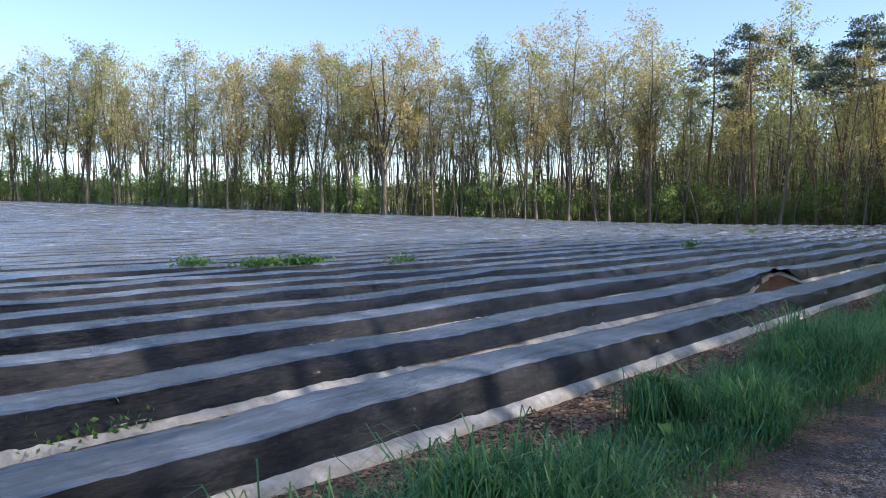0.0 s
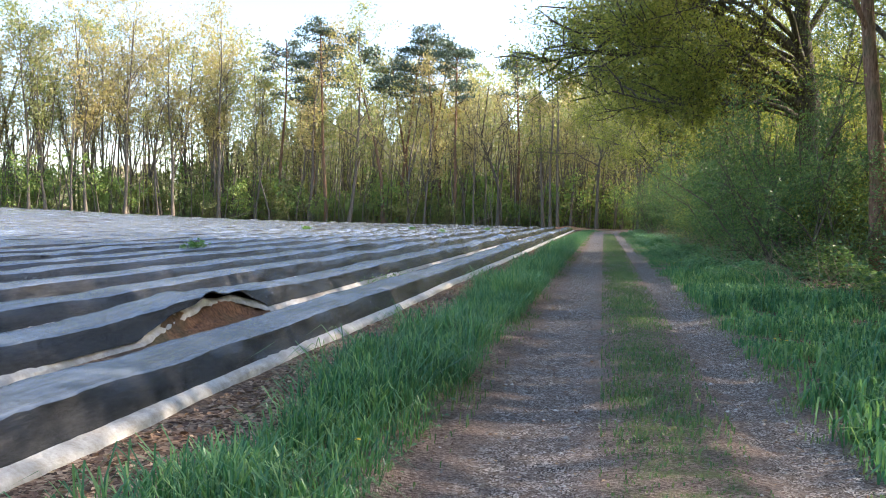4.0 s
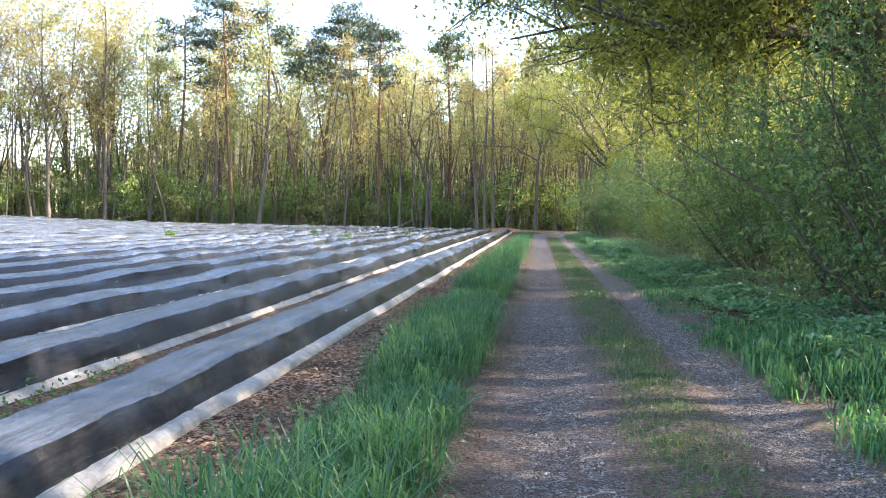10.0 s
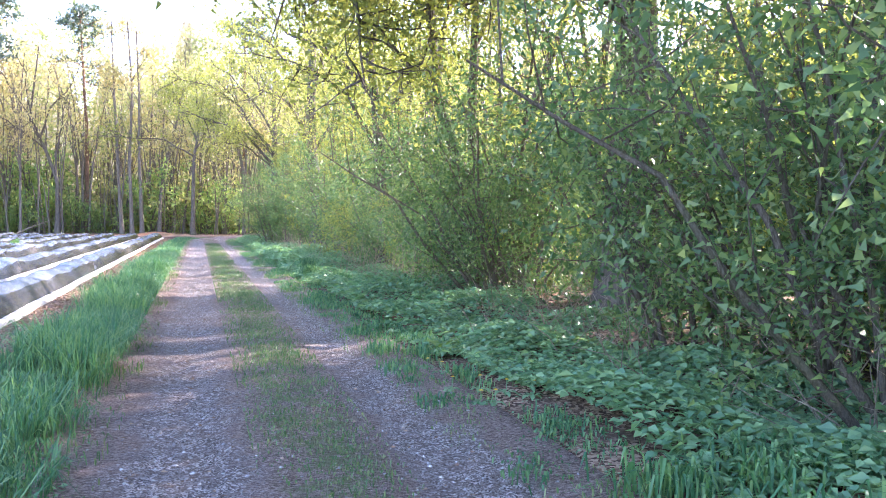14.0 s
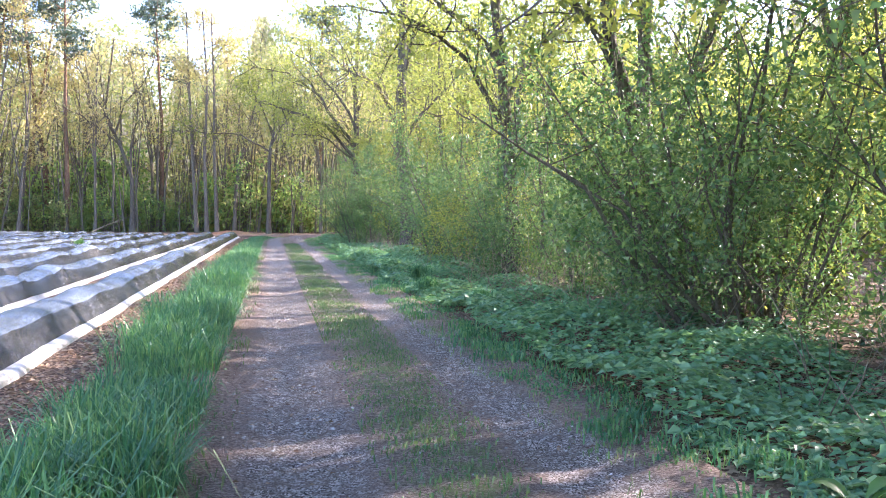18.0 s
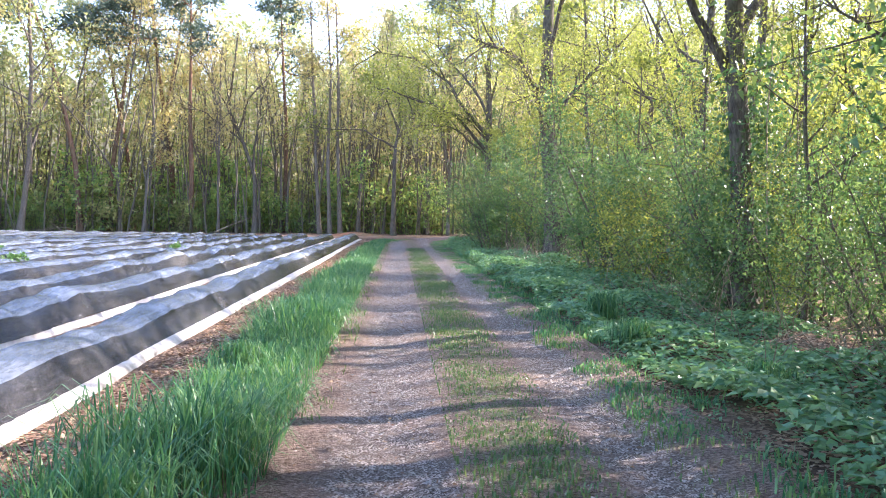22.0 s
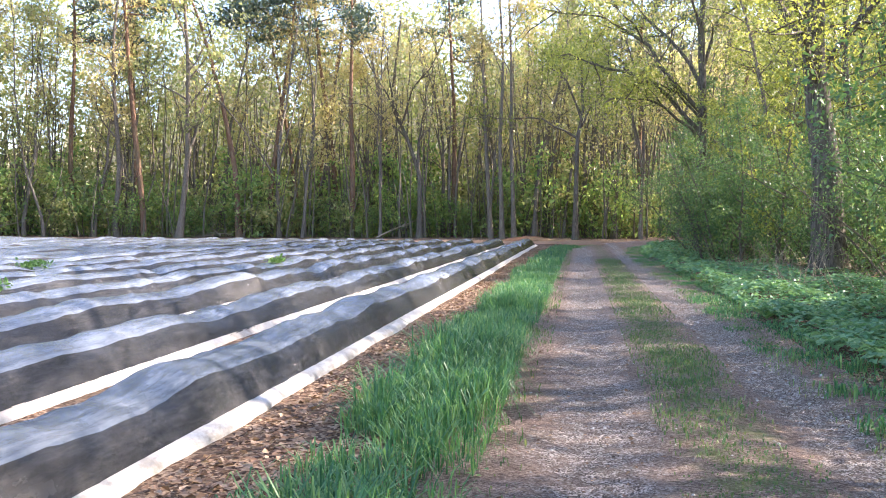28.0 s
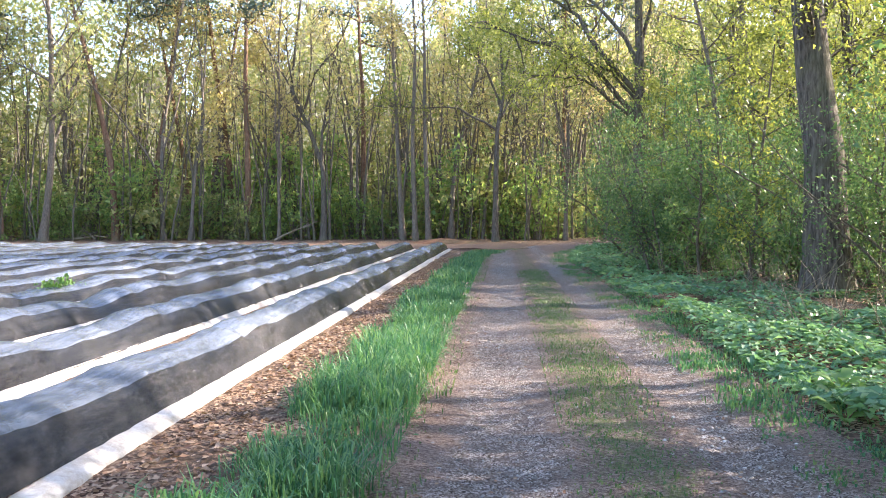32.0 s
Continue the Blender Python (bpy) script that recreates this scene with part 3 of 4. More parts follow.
r = np.random.default_rng(5)
for x in np.arange(-168, 14, 2.5):
    for row in range(3):
        if (row == 2 and r.random() < 0.6) or (row and x < -110 and r.random() < 0.6):
            continue
        xx = x + r.uniform(-1.2, 1.2)
        if row == 0 and min(abs(xx - q) for q in (-29.5, -13.6, -0.9, -6.4, -80)) < 2.2:
            continue
        yy = float(edge_y(xx)) + 1.0 + row * 5.5 + r.uniform(-1.5, 2.0)
        if xx > -44 and r.random() < (0.1 if row == 0 else 0.3):
            plant("pine_tree", PINES[r.integers(3)], xx, yy, r.uniform(0, 6.28), r.uniform(1.0, 1.2), "tall forest pine with bare reddish trunk and flat dark crown", group="wood beyond the field")
        else:
            nm, me, lab = FAR_KIND[r.integers(len(FAR_KIND))]
            if xx < -48 and r.random() < 0.6:
                me, lab = VASE[r.integers(4)], "tall tree with upswept branches and golden young leaves"
            plant(nm, me, xx, yy, r.uniform(0, 6.28), r.uniform(0.8, 1.02) * (1.0 if xx < -60 else 1.08 if xx < -38 or lab.startswith("tall") else 1.2), lab, group="wood beyond the field")
for x in np.arange(-168, 8, 3.1):
    for row in range(2):
        xx = x + r.uniform(-1.5, 1.5)
        plant("shrub", UNDER[r.integers(3)], xx, float(edge_y(xx)) + 2.0 + row * 4.5 + r.uniform(-1, 2), r.uniform(0, 6.28), r.uniform(0.7, 2.0) if row else r.uniform(0.4, 1.5), "green leafy undergrowth shrub at the wood's edge", "shrub", "undergrowth of the wood")


def deep_wood(name, n, x0, x1, depth, foot, top, size, leaf, trunks, r, label, low=0.0):
    """The wood's interior, too far in to tell its trees apart."""
    x = r.uniform(x0, x1, n)
    y = foot(x) + r.uniform(0, 1, n) * depth
    z = low + (top - low) * r.uniform(0, 1, n) * (0.82 + 0.18 * np.sin(x * 0.55) * np.sin(x * 0.23 + 1))
    patch = np.sin(x * 0.7 + y * 0.45) + np.sin(x * 0.31 - z * 0.8 + y) + r.normal(size=n) * 0.6
    keep = patch > -1.3
    at = np.stack([x, y, z + rise(x)], -1)[keep]
    lv, lf = leaves(at, size, r, tri=True)
    tagged(new(name, mesh(name, lv, lf, leaf, False)), label, "woods", kind="stuff")
    st = []
    for _ in range(trunks):
        xx = r.uniform(x0, x1)
        yy = float(foot(xx)) + r.uniform(0, 1) * depth
        st.append(tube(bend((xx, yy, float(rise(xx)) - 0.2), (0, 0, 1), r.uniform(9, 19), 5, r, 0.04), np.linspace(r.uniform(0.1, 0.22), 0.04, 6), 5))
    tagged(new("distant_trunks", mesh("distant_trunks", *joined(st), BARK_GREY)), "grey trunks deep inside the wood", "woods", kind="stuff")


deep_wood("distant_wood", 84000, -62, 26, 22, lambda x: edge_y(x) + 14, 30, 0.55, LEAF_FAR, 320, r, "pale green foliage deep in the wood")
deep_wood("distant_wood", 36000, -190, -50, 12, lambda x: edge_y(x) + 5, 24, 0.42, LEAF_GOLD, 60, r, "golden young foliage deep in the wood", 9)
deep_wood("distant_wood", 9000, -190, -70, 14, lambda x: edge_y(x) + 14, 6, 0.5, LEAF_UNDER, 160, r, "green undergrowth deep in the wood")
deep_wood("distant_wood", 20000, -85, 30, 16, lambda x: edge_y(x) + 11, 9, 0.5, LEAF_FAR, 90, r, "pale green foliage inside the wood")
deep_wood("distant_wood", 30000, -90, 26, 7, lambda x: edge_y(x) + 1.5, 4.6, 0.27, LEAF_UNDER, 30, r, "green undergrowth deep in the wood")

# thin stems at the wood's edge
st = []
for _ in range(260):
    xx = r.uniform(-95, 16)
    st.append(tube(bend((xx, float(edge_y(xx)) + r.uniform(0, 9), float(rise(xx)) - 0.2), (r.normal() * 0.06, 0, 1), r.uniform(5, 17), 6, r, 0.07), np.linspace(r.uniform(0.05, 0.13), 0.02, 7), 5))
tagged(new("distant_trunks", mesh("distant_trunks", *joined(st), TWIG)), "thin grey-brown stems along the wood's edge", "woods", kind="stuff")

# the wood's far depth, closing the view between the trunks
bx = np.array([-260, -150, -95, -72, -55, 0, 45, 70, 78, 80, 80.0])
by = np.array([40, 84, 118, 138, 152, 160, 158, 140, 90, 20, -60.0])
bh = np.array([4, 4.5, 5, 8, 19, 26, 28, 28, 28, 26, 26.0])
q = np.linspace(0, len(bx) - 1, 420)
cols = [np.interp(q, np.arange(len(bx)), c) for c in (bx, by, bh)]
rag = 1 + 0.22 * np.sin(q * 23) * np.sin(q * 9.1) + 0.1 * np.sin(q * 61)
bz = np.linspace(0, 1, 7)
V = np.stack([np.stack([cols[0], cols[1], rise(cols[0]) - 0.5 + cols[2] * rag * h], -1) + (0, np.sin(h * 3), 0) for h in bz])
tagged(new("backdrop", mesh("backdrop", V.reshape(-1, 3), grid_faces(7, 420), TREELINE)), "olive-green depth of the far wood, faintly glowing", "woods", kind="structure")

# ---- single trees that stand out ----


def grown(name, foot, trunk, girth, limb_specs, leaf_n, leaf_size, label, bark=BARK_OAK, leaf=LEAF_FRESH, seed=1, twigs=9, cloud=0.5, sides=12, group="trees along the track", tw=(0.2, 0.42), forks=0):
    """A tree with a trunk through given points above its foot, and limbs from a height on it towards given points."""
    r = np.random.default_rng(seed)
    pts = np.array([(0, 0, -0.2)] + list(trunk), float)
    k = np.linspace(0, len(pts) - 1, 5 * len(pts))
    line = np.stack([np.interp(k, np.arange(len(pts)), pts[:, c]) for c in range(3)], -1)
    line += np.cumsum(r.normal(size=line.shape) * np.array([0.012, 0.012, 0]), 0)
    f = np.linspace(0, 1, len(line))
    rad = girth * (1 - 0.72 * f) * (1 + 0.5 * np.exp(-f * 22))
    ob = new(name)
    ob.matrix_world = Matrix.Translation((foot[0], foot[1], float(rise(foot[0]))))
    part("trunk", mesh("trunk", *tube(line, rad, sides), bark), ob)
    spots = []
    for at, tip, rr in limb_specs:
        a, _ = lerp_at(line, at)
        tip = np.array(tip, float) - (foot[0], foot[1], 0)
        q = np.linspace(0, 1, 9)[:, None]
        L = np.linalg.norm(tip - a)
        path = a + (tip - a) * q + np.array([0, 0, 1]) * (0.16 * L * np.sin(q * np.pi) * (1 - 0.4 * q)) + np.cumsum(r.normal(size=(9, 3)), 0) * L * 0.022 * np.sin(q * np.pi * 0.9 + 0.1)
        o, s = branch(a, None, L, rr, r, twigs, line=path, tw=tw)
        for _ in range(forks):
            b, bd = lerp_at(path, r.uniform(0.3, 0.8))
            d2 = bd / np.linalg.norm(bd) + r.normal(size=3) * (0.7, 0.7, 0.35)
            o2, s2 = branch(b, d2, L * r.uniform(0.28, 0.48), rr * 0.5, r, twigs, 6, 0.2, 0.03, tw=(0.15, 0.38))
            o, s = o + o2, s + s2
        part("limb", mesh("limb", *joined(o), bark), ob)
        spots += s + [path[6], path[7], path[8]]
    if forks:                    # leaves thicken towards the limbs' ends
        spots += [p for p in spots if math.hypot(p[0], p[1]) > 4.5] * 2
    tagged(part("crown", crown_mesh(spots, leaf_n, leaf_size, cloud, leaf, r), ob), kind="stuff")
    return tagged(ob, label, "tree", group)


# the great oak whose limbs hang over the track
grown("oak_tree", (7.65, 40.2), [(0.1, 0.0, 3), (0.3, 0.3, 6.2), (0.0, 0.5, 9), (0.4, 0.2, 13), (0.2, 0.6, 18)], 0.5,
      [(0.36, (-1.9, 38.0, 7.2), 0.2), (0.40, (-1.4, 41.5, 8.2), 0.17), (0.33, (0.6, 35.6, 6.0), 0.13), (0.44, (1.8, 44.5, 10.5), 0.15), (0.34, (2.6, 37.0, 5.2), 0.1), (0.45, (3.4, 34.5, 9.5), 0.14),
       (0.5, (-0.6, 39.0, 11.5), 0.15), (0.38, (3.2, 46.0, 6.8), 0.12), (0.55, (11.5, 44.0, 13), 0.14), (0.6, (8.5, 35.5, 13), 0.13), (0.7, (4.0, 41, 16), 0.12), (0.75, (9, 43.5, 18), 0.1), (0.40, (0.8, 42.2, 6.4), 0.11),
       (0.37, (-0.8, 39.6, 6.0), 0.12), (0.4, (-1.3, 36.0, 8.4), 0.11), (0.42, (4.5, 36.0, 7.2), 0.1), (0.44, (1.5, 38.8, 8.8), 0.12),
       (0.5, (-2.2, 40.5, 9.8), 0.12), (0.46, (-1.6, 43.5, 8.0), 0.1), (0.52, (-1.9, 36.5, 11.0), 0.11), (0.48, (0.2, 45.5, 9.0), 0.1), (0.5, (0.8, 33.5, 9.6), 0.1), (0.62, (-1.8, 38.5, 13.5), 0.1), (0.6, (-0.5, 43.0, 13.0), 0.1), (0.66, (2.4, 35.5, 14.0), 0.1),
       (0.34, (0.6, 38.0, 5.3), 0.07), (0.36, (1.4, 41.0, 5.4), 0.07), (0.33, (2.6, 36.4, 5.1), 0.07), (0.35, (3.5, 42.6, 5.3), 0.07), (0.4, (-0.8, 36.8, 6.3), 0.08)],
      108000, 0.11, "great oak with dark limbs reaching low over the track", seed=3, twigs=11, cloud=0.34, tw=(0.1, 0.22), forks=3)
grown("tree", (7.45, 30.2), [(-0.22, 0, 3), (-0.6, 0.1, 7), (-1.0, 0.1, 12), (-1.2, 0, 17)], 0.235,
      [(0.45, (4.8, 29, 8.6), 0.07), (0.55, (9.3, 32, 11), 0.08), (0.65, (4.4, 28, 12), 0.08), (0.75, (8.5, 33, 14.5), 0.07), (0.9, (6, 29, 17.5), 0.05)],
      7000, 0.1, "straight tree with reddish-grey furrowed trunk beside the track", bark=BARK_PINE, seed=4)
grown("tree", (8.3, 27.4), [(0.05, 0, 3), (0.1, 0.1, 7), (0.3, 0.1, 12), (0.2, 0, 16)], 0.2,
      [(0.5, (6.0, 27, 9.5), 0.07), (0.6, (10.3, 29, 11.5), 0.08), (0.75, (7.0, 25, 13.5), 0.07), (0.9, (9.5, 28, 16), 0.05)],
      6000, 0.1, "tall straight tree with dark reddish trunk rising from brambles", bark=BARK_PINE, seed=44)
ivy = grown("ivy_clad_tree", (6.6, 23.2), [(0.05, 0, 3), (0.1, 0.2, 7), (0, 0.2, 12), (0.1, 0, 16)], 0.34,
            [(0.45, (9.7, 25, 9), 0.12), (0.5, (5.4, 20.5, 11), 0.11), (0.6, (8.7, 20.5, 12), 0.1), (0.7, (5.0, 25, 14), 0.08), (0.85, (7.7, 24, 16.5), 0.06), (0.3, (5.6, 22, 6.0), 0.05), (0.35, (7.9, 22, 6.5), 0.05)],
            12000, 0.09, "old tree with ivy-wrapped trunk and brambles at its foot", seed=6)


def clothe(tree, seed, n, top, wide, vines):
    """Ivy that wraps a trunk, thickest at its foot, and the bare stems that carry it."""
    q = np.random.default_rng(seed)
    z, a = q.uniform(0, 1, n) ** 1.7 * top, q.uniform(0, 6.28, n)
    rr = wide + 0.3 * np.exp(-z / 1.5) + np.abs(q.normal(size=n)) * (0.07 + 0.6 * np.exp(-z / 1.7) + 0.12 * np.sin(z * 1.3) ** 2)
    lv, lf = leaves(np.stack([np.cos(a) * rr, np.sin(a) * rr, z], -1), 0.085, q, 0.8, 0.8)
    tagged(part("ivy", mesh("ivy", lv, lf, LEAF_IVY, False), tree, "glossy green ivy"), kind="stuff")
    for _ in range(vines):
        a = q.uniform(0, 6.28)
        p0 = np.array([np.cos(a) * 0.4, np.sin(a) * 0.4, 0])
        part("vine", mesh("vine", *tube(bend(p0, (np.cos(a) * 0.1, np.sin(a) * 0.1, 1), q.uniform(2, 6), 7, q, 0.09), np.linspace(0.022, 0.008, 8), 4), DRY), tree)


clothe(ivy, 61, 9000, 8.5, 0.26, 14)
ivy = grown("oak_tree", (6.15, 53.0), [(-0.1, 0, 2.5), (-0.5, -0.3, 5.5), (-0.9, -0.3, 9), (-1.0, 0, 15)], 0.22,
      [(0.35, (2.6, 52, 6.5), 0.09), (0.42, (8.5, 55, 7.5), 0.1), (0.5, (2.0, 55, 9.0), 0.1), (0.6, (7.5, 50, 11), 0.09), (0.7, (3.0, 50.5, 13), 0.08), (0.85, (6, 54, 15), 0.06)],
      13000, 0.11, "leaning oak with ivy on its trunk and yellow-green young leaves", leaf=LEAF_FRESH, seed=8, twigs=10)
clothe(ivy, 62, 4200, 4.6, 0.16, 4)
grown("oak_tree", (7.2, 46.8), [(-0.3, 0, 2.4), (-1.2, -0.1, 4.8), (-1.5, 0, 9), (-1.4, 0, 16)], 0.2,
      [(0.42, (3.5, 45.5, 7.0), 0.1), (0.5, (8.5, 48.5, 9), 0.1), (0.6, (3.2, 49, 10.5), 0.1), (0.75, (7.5, 45, 13), 0.08), (0.9, (5, 48, 16), 0.06)],
      11000, 0.11, "leaning oak with bare dark lower trunk", seed=9, twigs=10)
grown("oak_tree", (7.9, 48.6), [(-0.3, 0, 4), (-0.2, 0, 9), (0, 0, 16)], 0.18,
      [(0.5, (10.5, 50, 10), 0.09), (0.6, (5.5, 51, 11), 0.09), (0.75, (9.5, 46.5, 13), 0.08), (0.9, (7, 50, 16.5), 0.05)], 9000, 0.11, "upright oak with dark furrowed trunk", seed=10)
grown("oak_tree", (6.85, 73.2), [(-0.1, 0, 3), (-0.45, 0, 6), (-0.4, 0.2, 10), (-0.2, 0, 17)], 0.47,
      [(0.4, (3.0, 71, 8.5), 0.13), (0.45, (9.5, 74, 9), 0.12), (0.5, (3.4, 76, 10), 0.13), (0.65, (8.5, 70, 13), 0.1), (0.8, (4, 73, 16), 0.09), (0.42, (4.2, 69.5, 6.0), 0.07)],
      12000, 0.09, "stout oak with grey furrowed trunk at the track's edge", seed=11, twigs=11)
grown("oak_tree", (5.7, 90.0), [(0.1, 0, 3), (0.15, 0.1, 7), (0.0, 0, 11), (0.3, 0, 16)], 0.32,
      [(0.42, (-0.6, 88, 9.5), 0.13), (0.48, (-1.4, 91, 12.0), 0.13), (0.4, (1.2, 86.5, 7.0), 0.09), (0.55, (1.0, 93, 14), 0.11), (0.6, (9, 92, 13), 0.1), (0.7, (2.5, 87, 15.5), 0.08), (0.85, (6.5, 90, 17), 0.06), (0.46, (2.4, 90, 8.2), 0.08)],
      16000, 0.13, "oak arching its dark limbs over the track's end", seed=12, twigs=9, forks=1, tw=(0.12, 0.3))
# at the wood's edge beyond the field
grown("pine_tree", (-29.2, 115.6), [(-0.4, 0, 6), (-1.6, 0, 12), (-3.3, 0, 18), (-5.6, 0, 24)], 0.27,
      [(0.72, (-28.5, 116, 19.5), 0.06), (0.8, (-37, 114, 21), 0.06), (0.88, (-31, 117, 23.5), 0.06), (0.93, (-38, 116, 24), 0.05), (0.97, (-33, 114, 25.5), 0.05)],
      2200, 0.45, "tall pine leaning over the field's edge with reddish trunk", bark=BARK_PINE, leaf=NEEDLE, seed=13, cloud=0.6, group="wood beyond the field")
grown("tree", (-13.6, 117.5), [(0.1, 0, 2.5), (0.1, 0, 5.4), (-1.1, 0, 8.8), (-2.4, 0, 11.5), (-1.5, 0, 19)], 0.27,
      [(0.42, (1.0 - 13.6, 117, 13), 0.14), (0.58, (-20.5, 117, 11.5), 0.1), (0.62, (-19.5, 116, 16), 0.1), (0.66, (-11.5, 118, 18.5), 0.11), (0.75, (-17.5, 118, 20), 0.08), (0.6, (-14, 116, 17), 0.08)],
      1500, 0.26, "forked dark-trunked tree at the wood's edge, sparsely leafed", leaf=LEAF_GOLD, seed=14, twigs=11, group="wood beyond the field")
grown("tree", (-0.3, 116.0), [(0, 0, 4), (0.1, 0, 8.2), (0.5, 0, 10.5), (0.2, 0, 17)], 0.24,
      [(0.5, (-9.0, 115.5, 10.2), 0.1), (0.55, (2.5, 116, 12.5), 0.1), (0.7, (-3.5, 117, 16), 0.08), (0.8, (2.0, 117, 17), 0.08), (0.66, (-2.5, 115, 14), 0.08)],
      3000, 0.26, "tree with one long level limb over the field's corner", seed=15, twigs=8, group="wood beyond the field")
for dx, sd in ((-6.4, 1), (-5.4, 2), (-7.4, 3)):
    grown("tree", (dx, 116.6 + sd * 0.3), [(-0.15 * sd, 0, 8), (-0.4 * sd + 0.5, 0, 15), (-0.3 * sd, 0, 22)], 0.2,
          [(0.6, (dx - 2, 116, 17), 0.06), (0.7, (dx + 2.2, 117, 19), 0.06), (0.85, (dx - 1, 118, 22), 0.05)], 1000, 0.28, "slender grey-trunked tree in a close group", bark=BARK_GREY, leaf=LEAF_GOLD, seed=16 + sd, group="wood beyond the field")
grown("oak_tree", (-80, 84.5), [(0, 0, 5), (-0.5, 0, 9), (0.4, 0, 15), (0, 0, 23)], 0.4,
      [(0.25, (-86, 85, 13), 0.16), (0.28, (-74.5, 84, 14), 0.16), (0.35, (-83, 84, 20), 0.16), (0.4, (-76.5, 84, 20.5), 0.16), (0.5, (-87, 85, 18.5), 0.12), (0.5, (-73.5, 85, 18), 0.12), (0.6, (-81, 83, 24), 0.12), (0.6, (-78, 86, 24), 0.12)],
      6000, 0.32, "broad-crowned tree rising over the wood with golden young leaves", leaf=LEAF_GOLD, seed=30, twigs=11, group="wood beyond the field")

# ---- the wood beside the track ----
OAKS = [tree_parts(101 + s, 18, 0.3, 0.27, 5.6, 13, 5, 5200, 0.14, bark=BARK_OAK, leaf=LEAF_FRESH, up=0.5, sides=9, cloud=0.5, wild=0.06, fine=False) for s in range(3)]
SLIM = [tree_parts(120 + s, 16, 0.14, 0.26, 3.8, 13, 4, 4300, 0.12, bark=BARK_GREY, leaf=LEAF_FRESH, up=0.7, sides=6, cloud=0.5, fine=False) for s in range(3)]
HEDGE = [shrub_parts(140 + s, (3.4, 2.8, 4.2, 3.1)[s], 2.6, 10, 10500, 0.066, leaf=LEAF_FRESH if s == 1 else LEAF_DEEP, cloud=0.17, twigs=8) for s in range(4)]

HEDGE_FAR = [shrub_parts(150 + s, (3.6, 3.0, 4.2)[s], 2.6, 10, 3600, 0.125, leaf=LEAF_FRESH if s == 1 else LEAF_DEEP, cloud=0.18, twigs=8) for s in range(3)]

r = np.random.default_rng(9)
for y in np.arange(-12, 124, 4.2):
    for x0 in (10.5, 15, 20.5, 27):
        if r.random() < (0.12 if y < 22 else 0.35 if y < 40 else 0.66 - 0.22 * (x0 < 18) if y < 86 else 0.1):
            continue
        x, yy = x0 + r.uniform(-1.6, 1.6) + float(track_mid(y)) * 0.8, y + r.uniform(-1.7, 1.7)
        if r.random() < 0.22:
            plant("oak_tree", OAKS[r.integers(3)], x, yy, r.uniform(0, 6.28), r.uniform(0.75, 1.0) * (0.92 if 40 < y < 86 else 1.1), "mature oak with dark furrowed trunk and fresh yellow-green leaves", group="wood beside the track")
        else:
            plant("tree", SLIM[r.integers(3)], x, yy, r.uniform(0, 6.28), r.uniform(0.75, 1.15) * (0.92 if 40 < y < 86 else 1.1), "slim woodland tree with fresh yellow-green leaves", group="wood beside the track")
CANOPY = [tree_parts(190 + s, 15.5, 0.15, 0.16, 4.4, 18, 5, 12500, 0.12, bark=BARK_OAK, leaf=LEAF_FRESH, up=0.5, sides=7, cloud=0.45, fine=False) for s in range(2)]
for q, (x, y, s) in enumerate(((9.5, 10, 1.0), (12.5, 14, 1.1), (11, 19, 1.05), (14, 22.5, 1.15), (11.2, 25.4, 1.0), (13.5, 30.5, 1.1), (10.8, 33.5, 1.0), (15.5, 34.5, 1.2), (13.2, 42, 0.95), (9.9, 36.4, 0.85), (9.2, 21.2, 0.8), (15.5, 47, 1.0), (12, 79, 1.05), (11, 86, 1.1), (14.5, 93, 1.15), (12.5, 100, 1.1), (11.6, 57, 0.95), (15.2, 69, 1.1))):
    plant("tree", CANOPY[q % 2], x, y, q * 1.9, s, "leafy woodland tree with bright yellow-green spring crown", group="wood beside the track")
for y in np.arange(-4, 108, 2.05):
    if 10 < y < 29.8 or 66 < y < 71 or r.random() < (0.12 if y < 46 else 0.36):
        continue
    x = 6.5 + r.uniform(-0.5, 0.9) + float(track_mid(y)) * 0.8
    spec = ("shrub", HEDGE[r.integers(4)] if y < 62 else HEDGE_FAR[r.integers(3)], x, y + r.uniform(-0.6, 0.6), r.uniform(0, 6.28), r.uniform(0.7, 1.15), "dense green shrub in the wood's edge", "shrub", "shrubs along the track", 0.05)
    if not (35.8 < y < 42.8 or 70 < y < 75):          # two stout trunks stand free
        plant(*spec)
for x, y, s in ((11, 30.5, 1.0), (13, 33.5, 1.05), (11.8, 37.5, 0.95), (15, 35.5, 1.1), (16, 41.5, 1.1), (12.6, 43, 1.0), (18, 38.5, 1.15), (14, 28.5, 1.0), (10, 46, 0.9)):
    plant("tree", SLIM[int(y) % 3], x, y, y * 1.7, s, "slim woodland tree with fresh yellow-green leaves", group="wood beside the track")
LEAFY = [tree_parts(170 + s, 8.5, 0.07, 0.1, 2.3, 15, 3, 6500, 0.075, bark=TWIG, leaf=LEAF_FRESH if s else LEAF_DEEP, up=0.6, sides=6, cloud=0.2, fine=False) for s in range(2)]
LEAFY_FAR = [tree_parts(180 + s, 8.5, 0.07, 0.1, 2.3, 15, 3, 3000, 0.135, bark=TWIG, leaf=LEAF_FRESH if s else LEAF_DEEP, up=0.6, sides=6, cloud=0.17, fine=False) for s in range(2)]
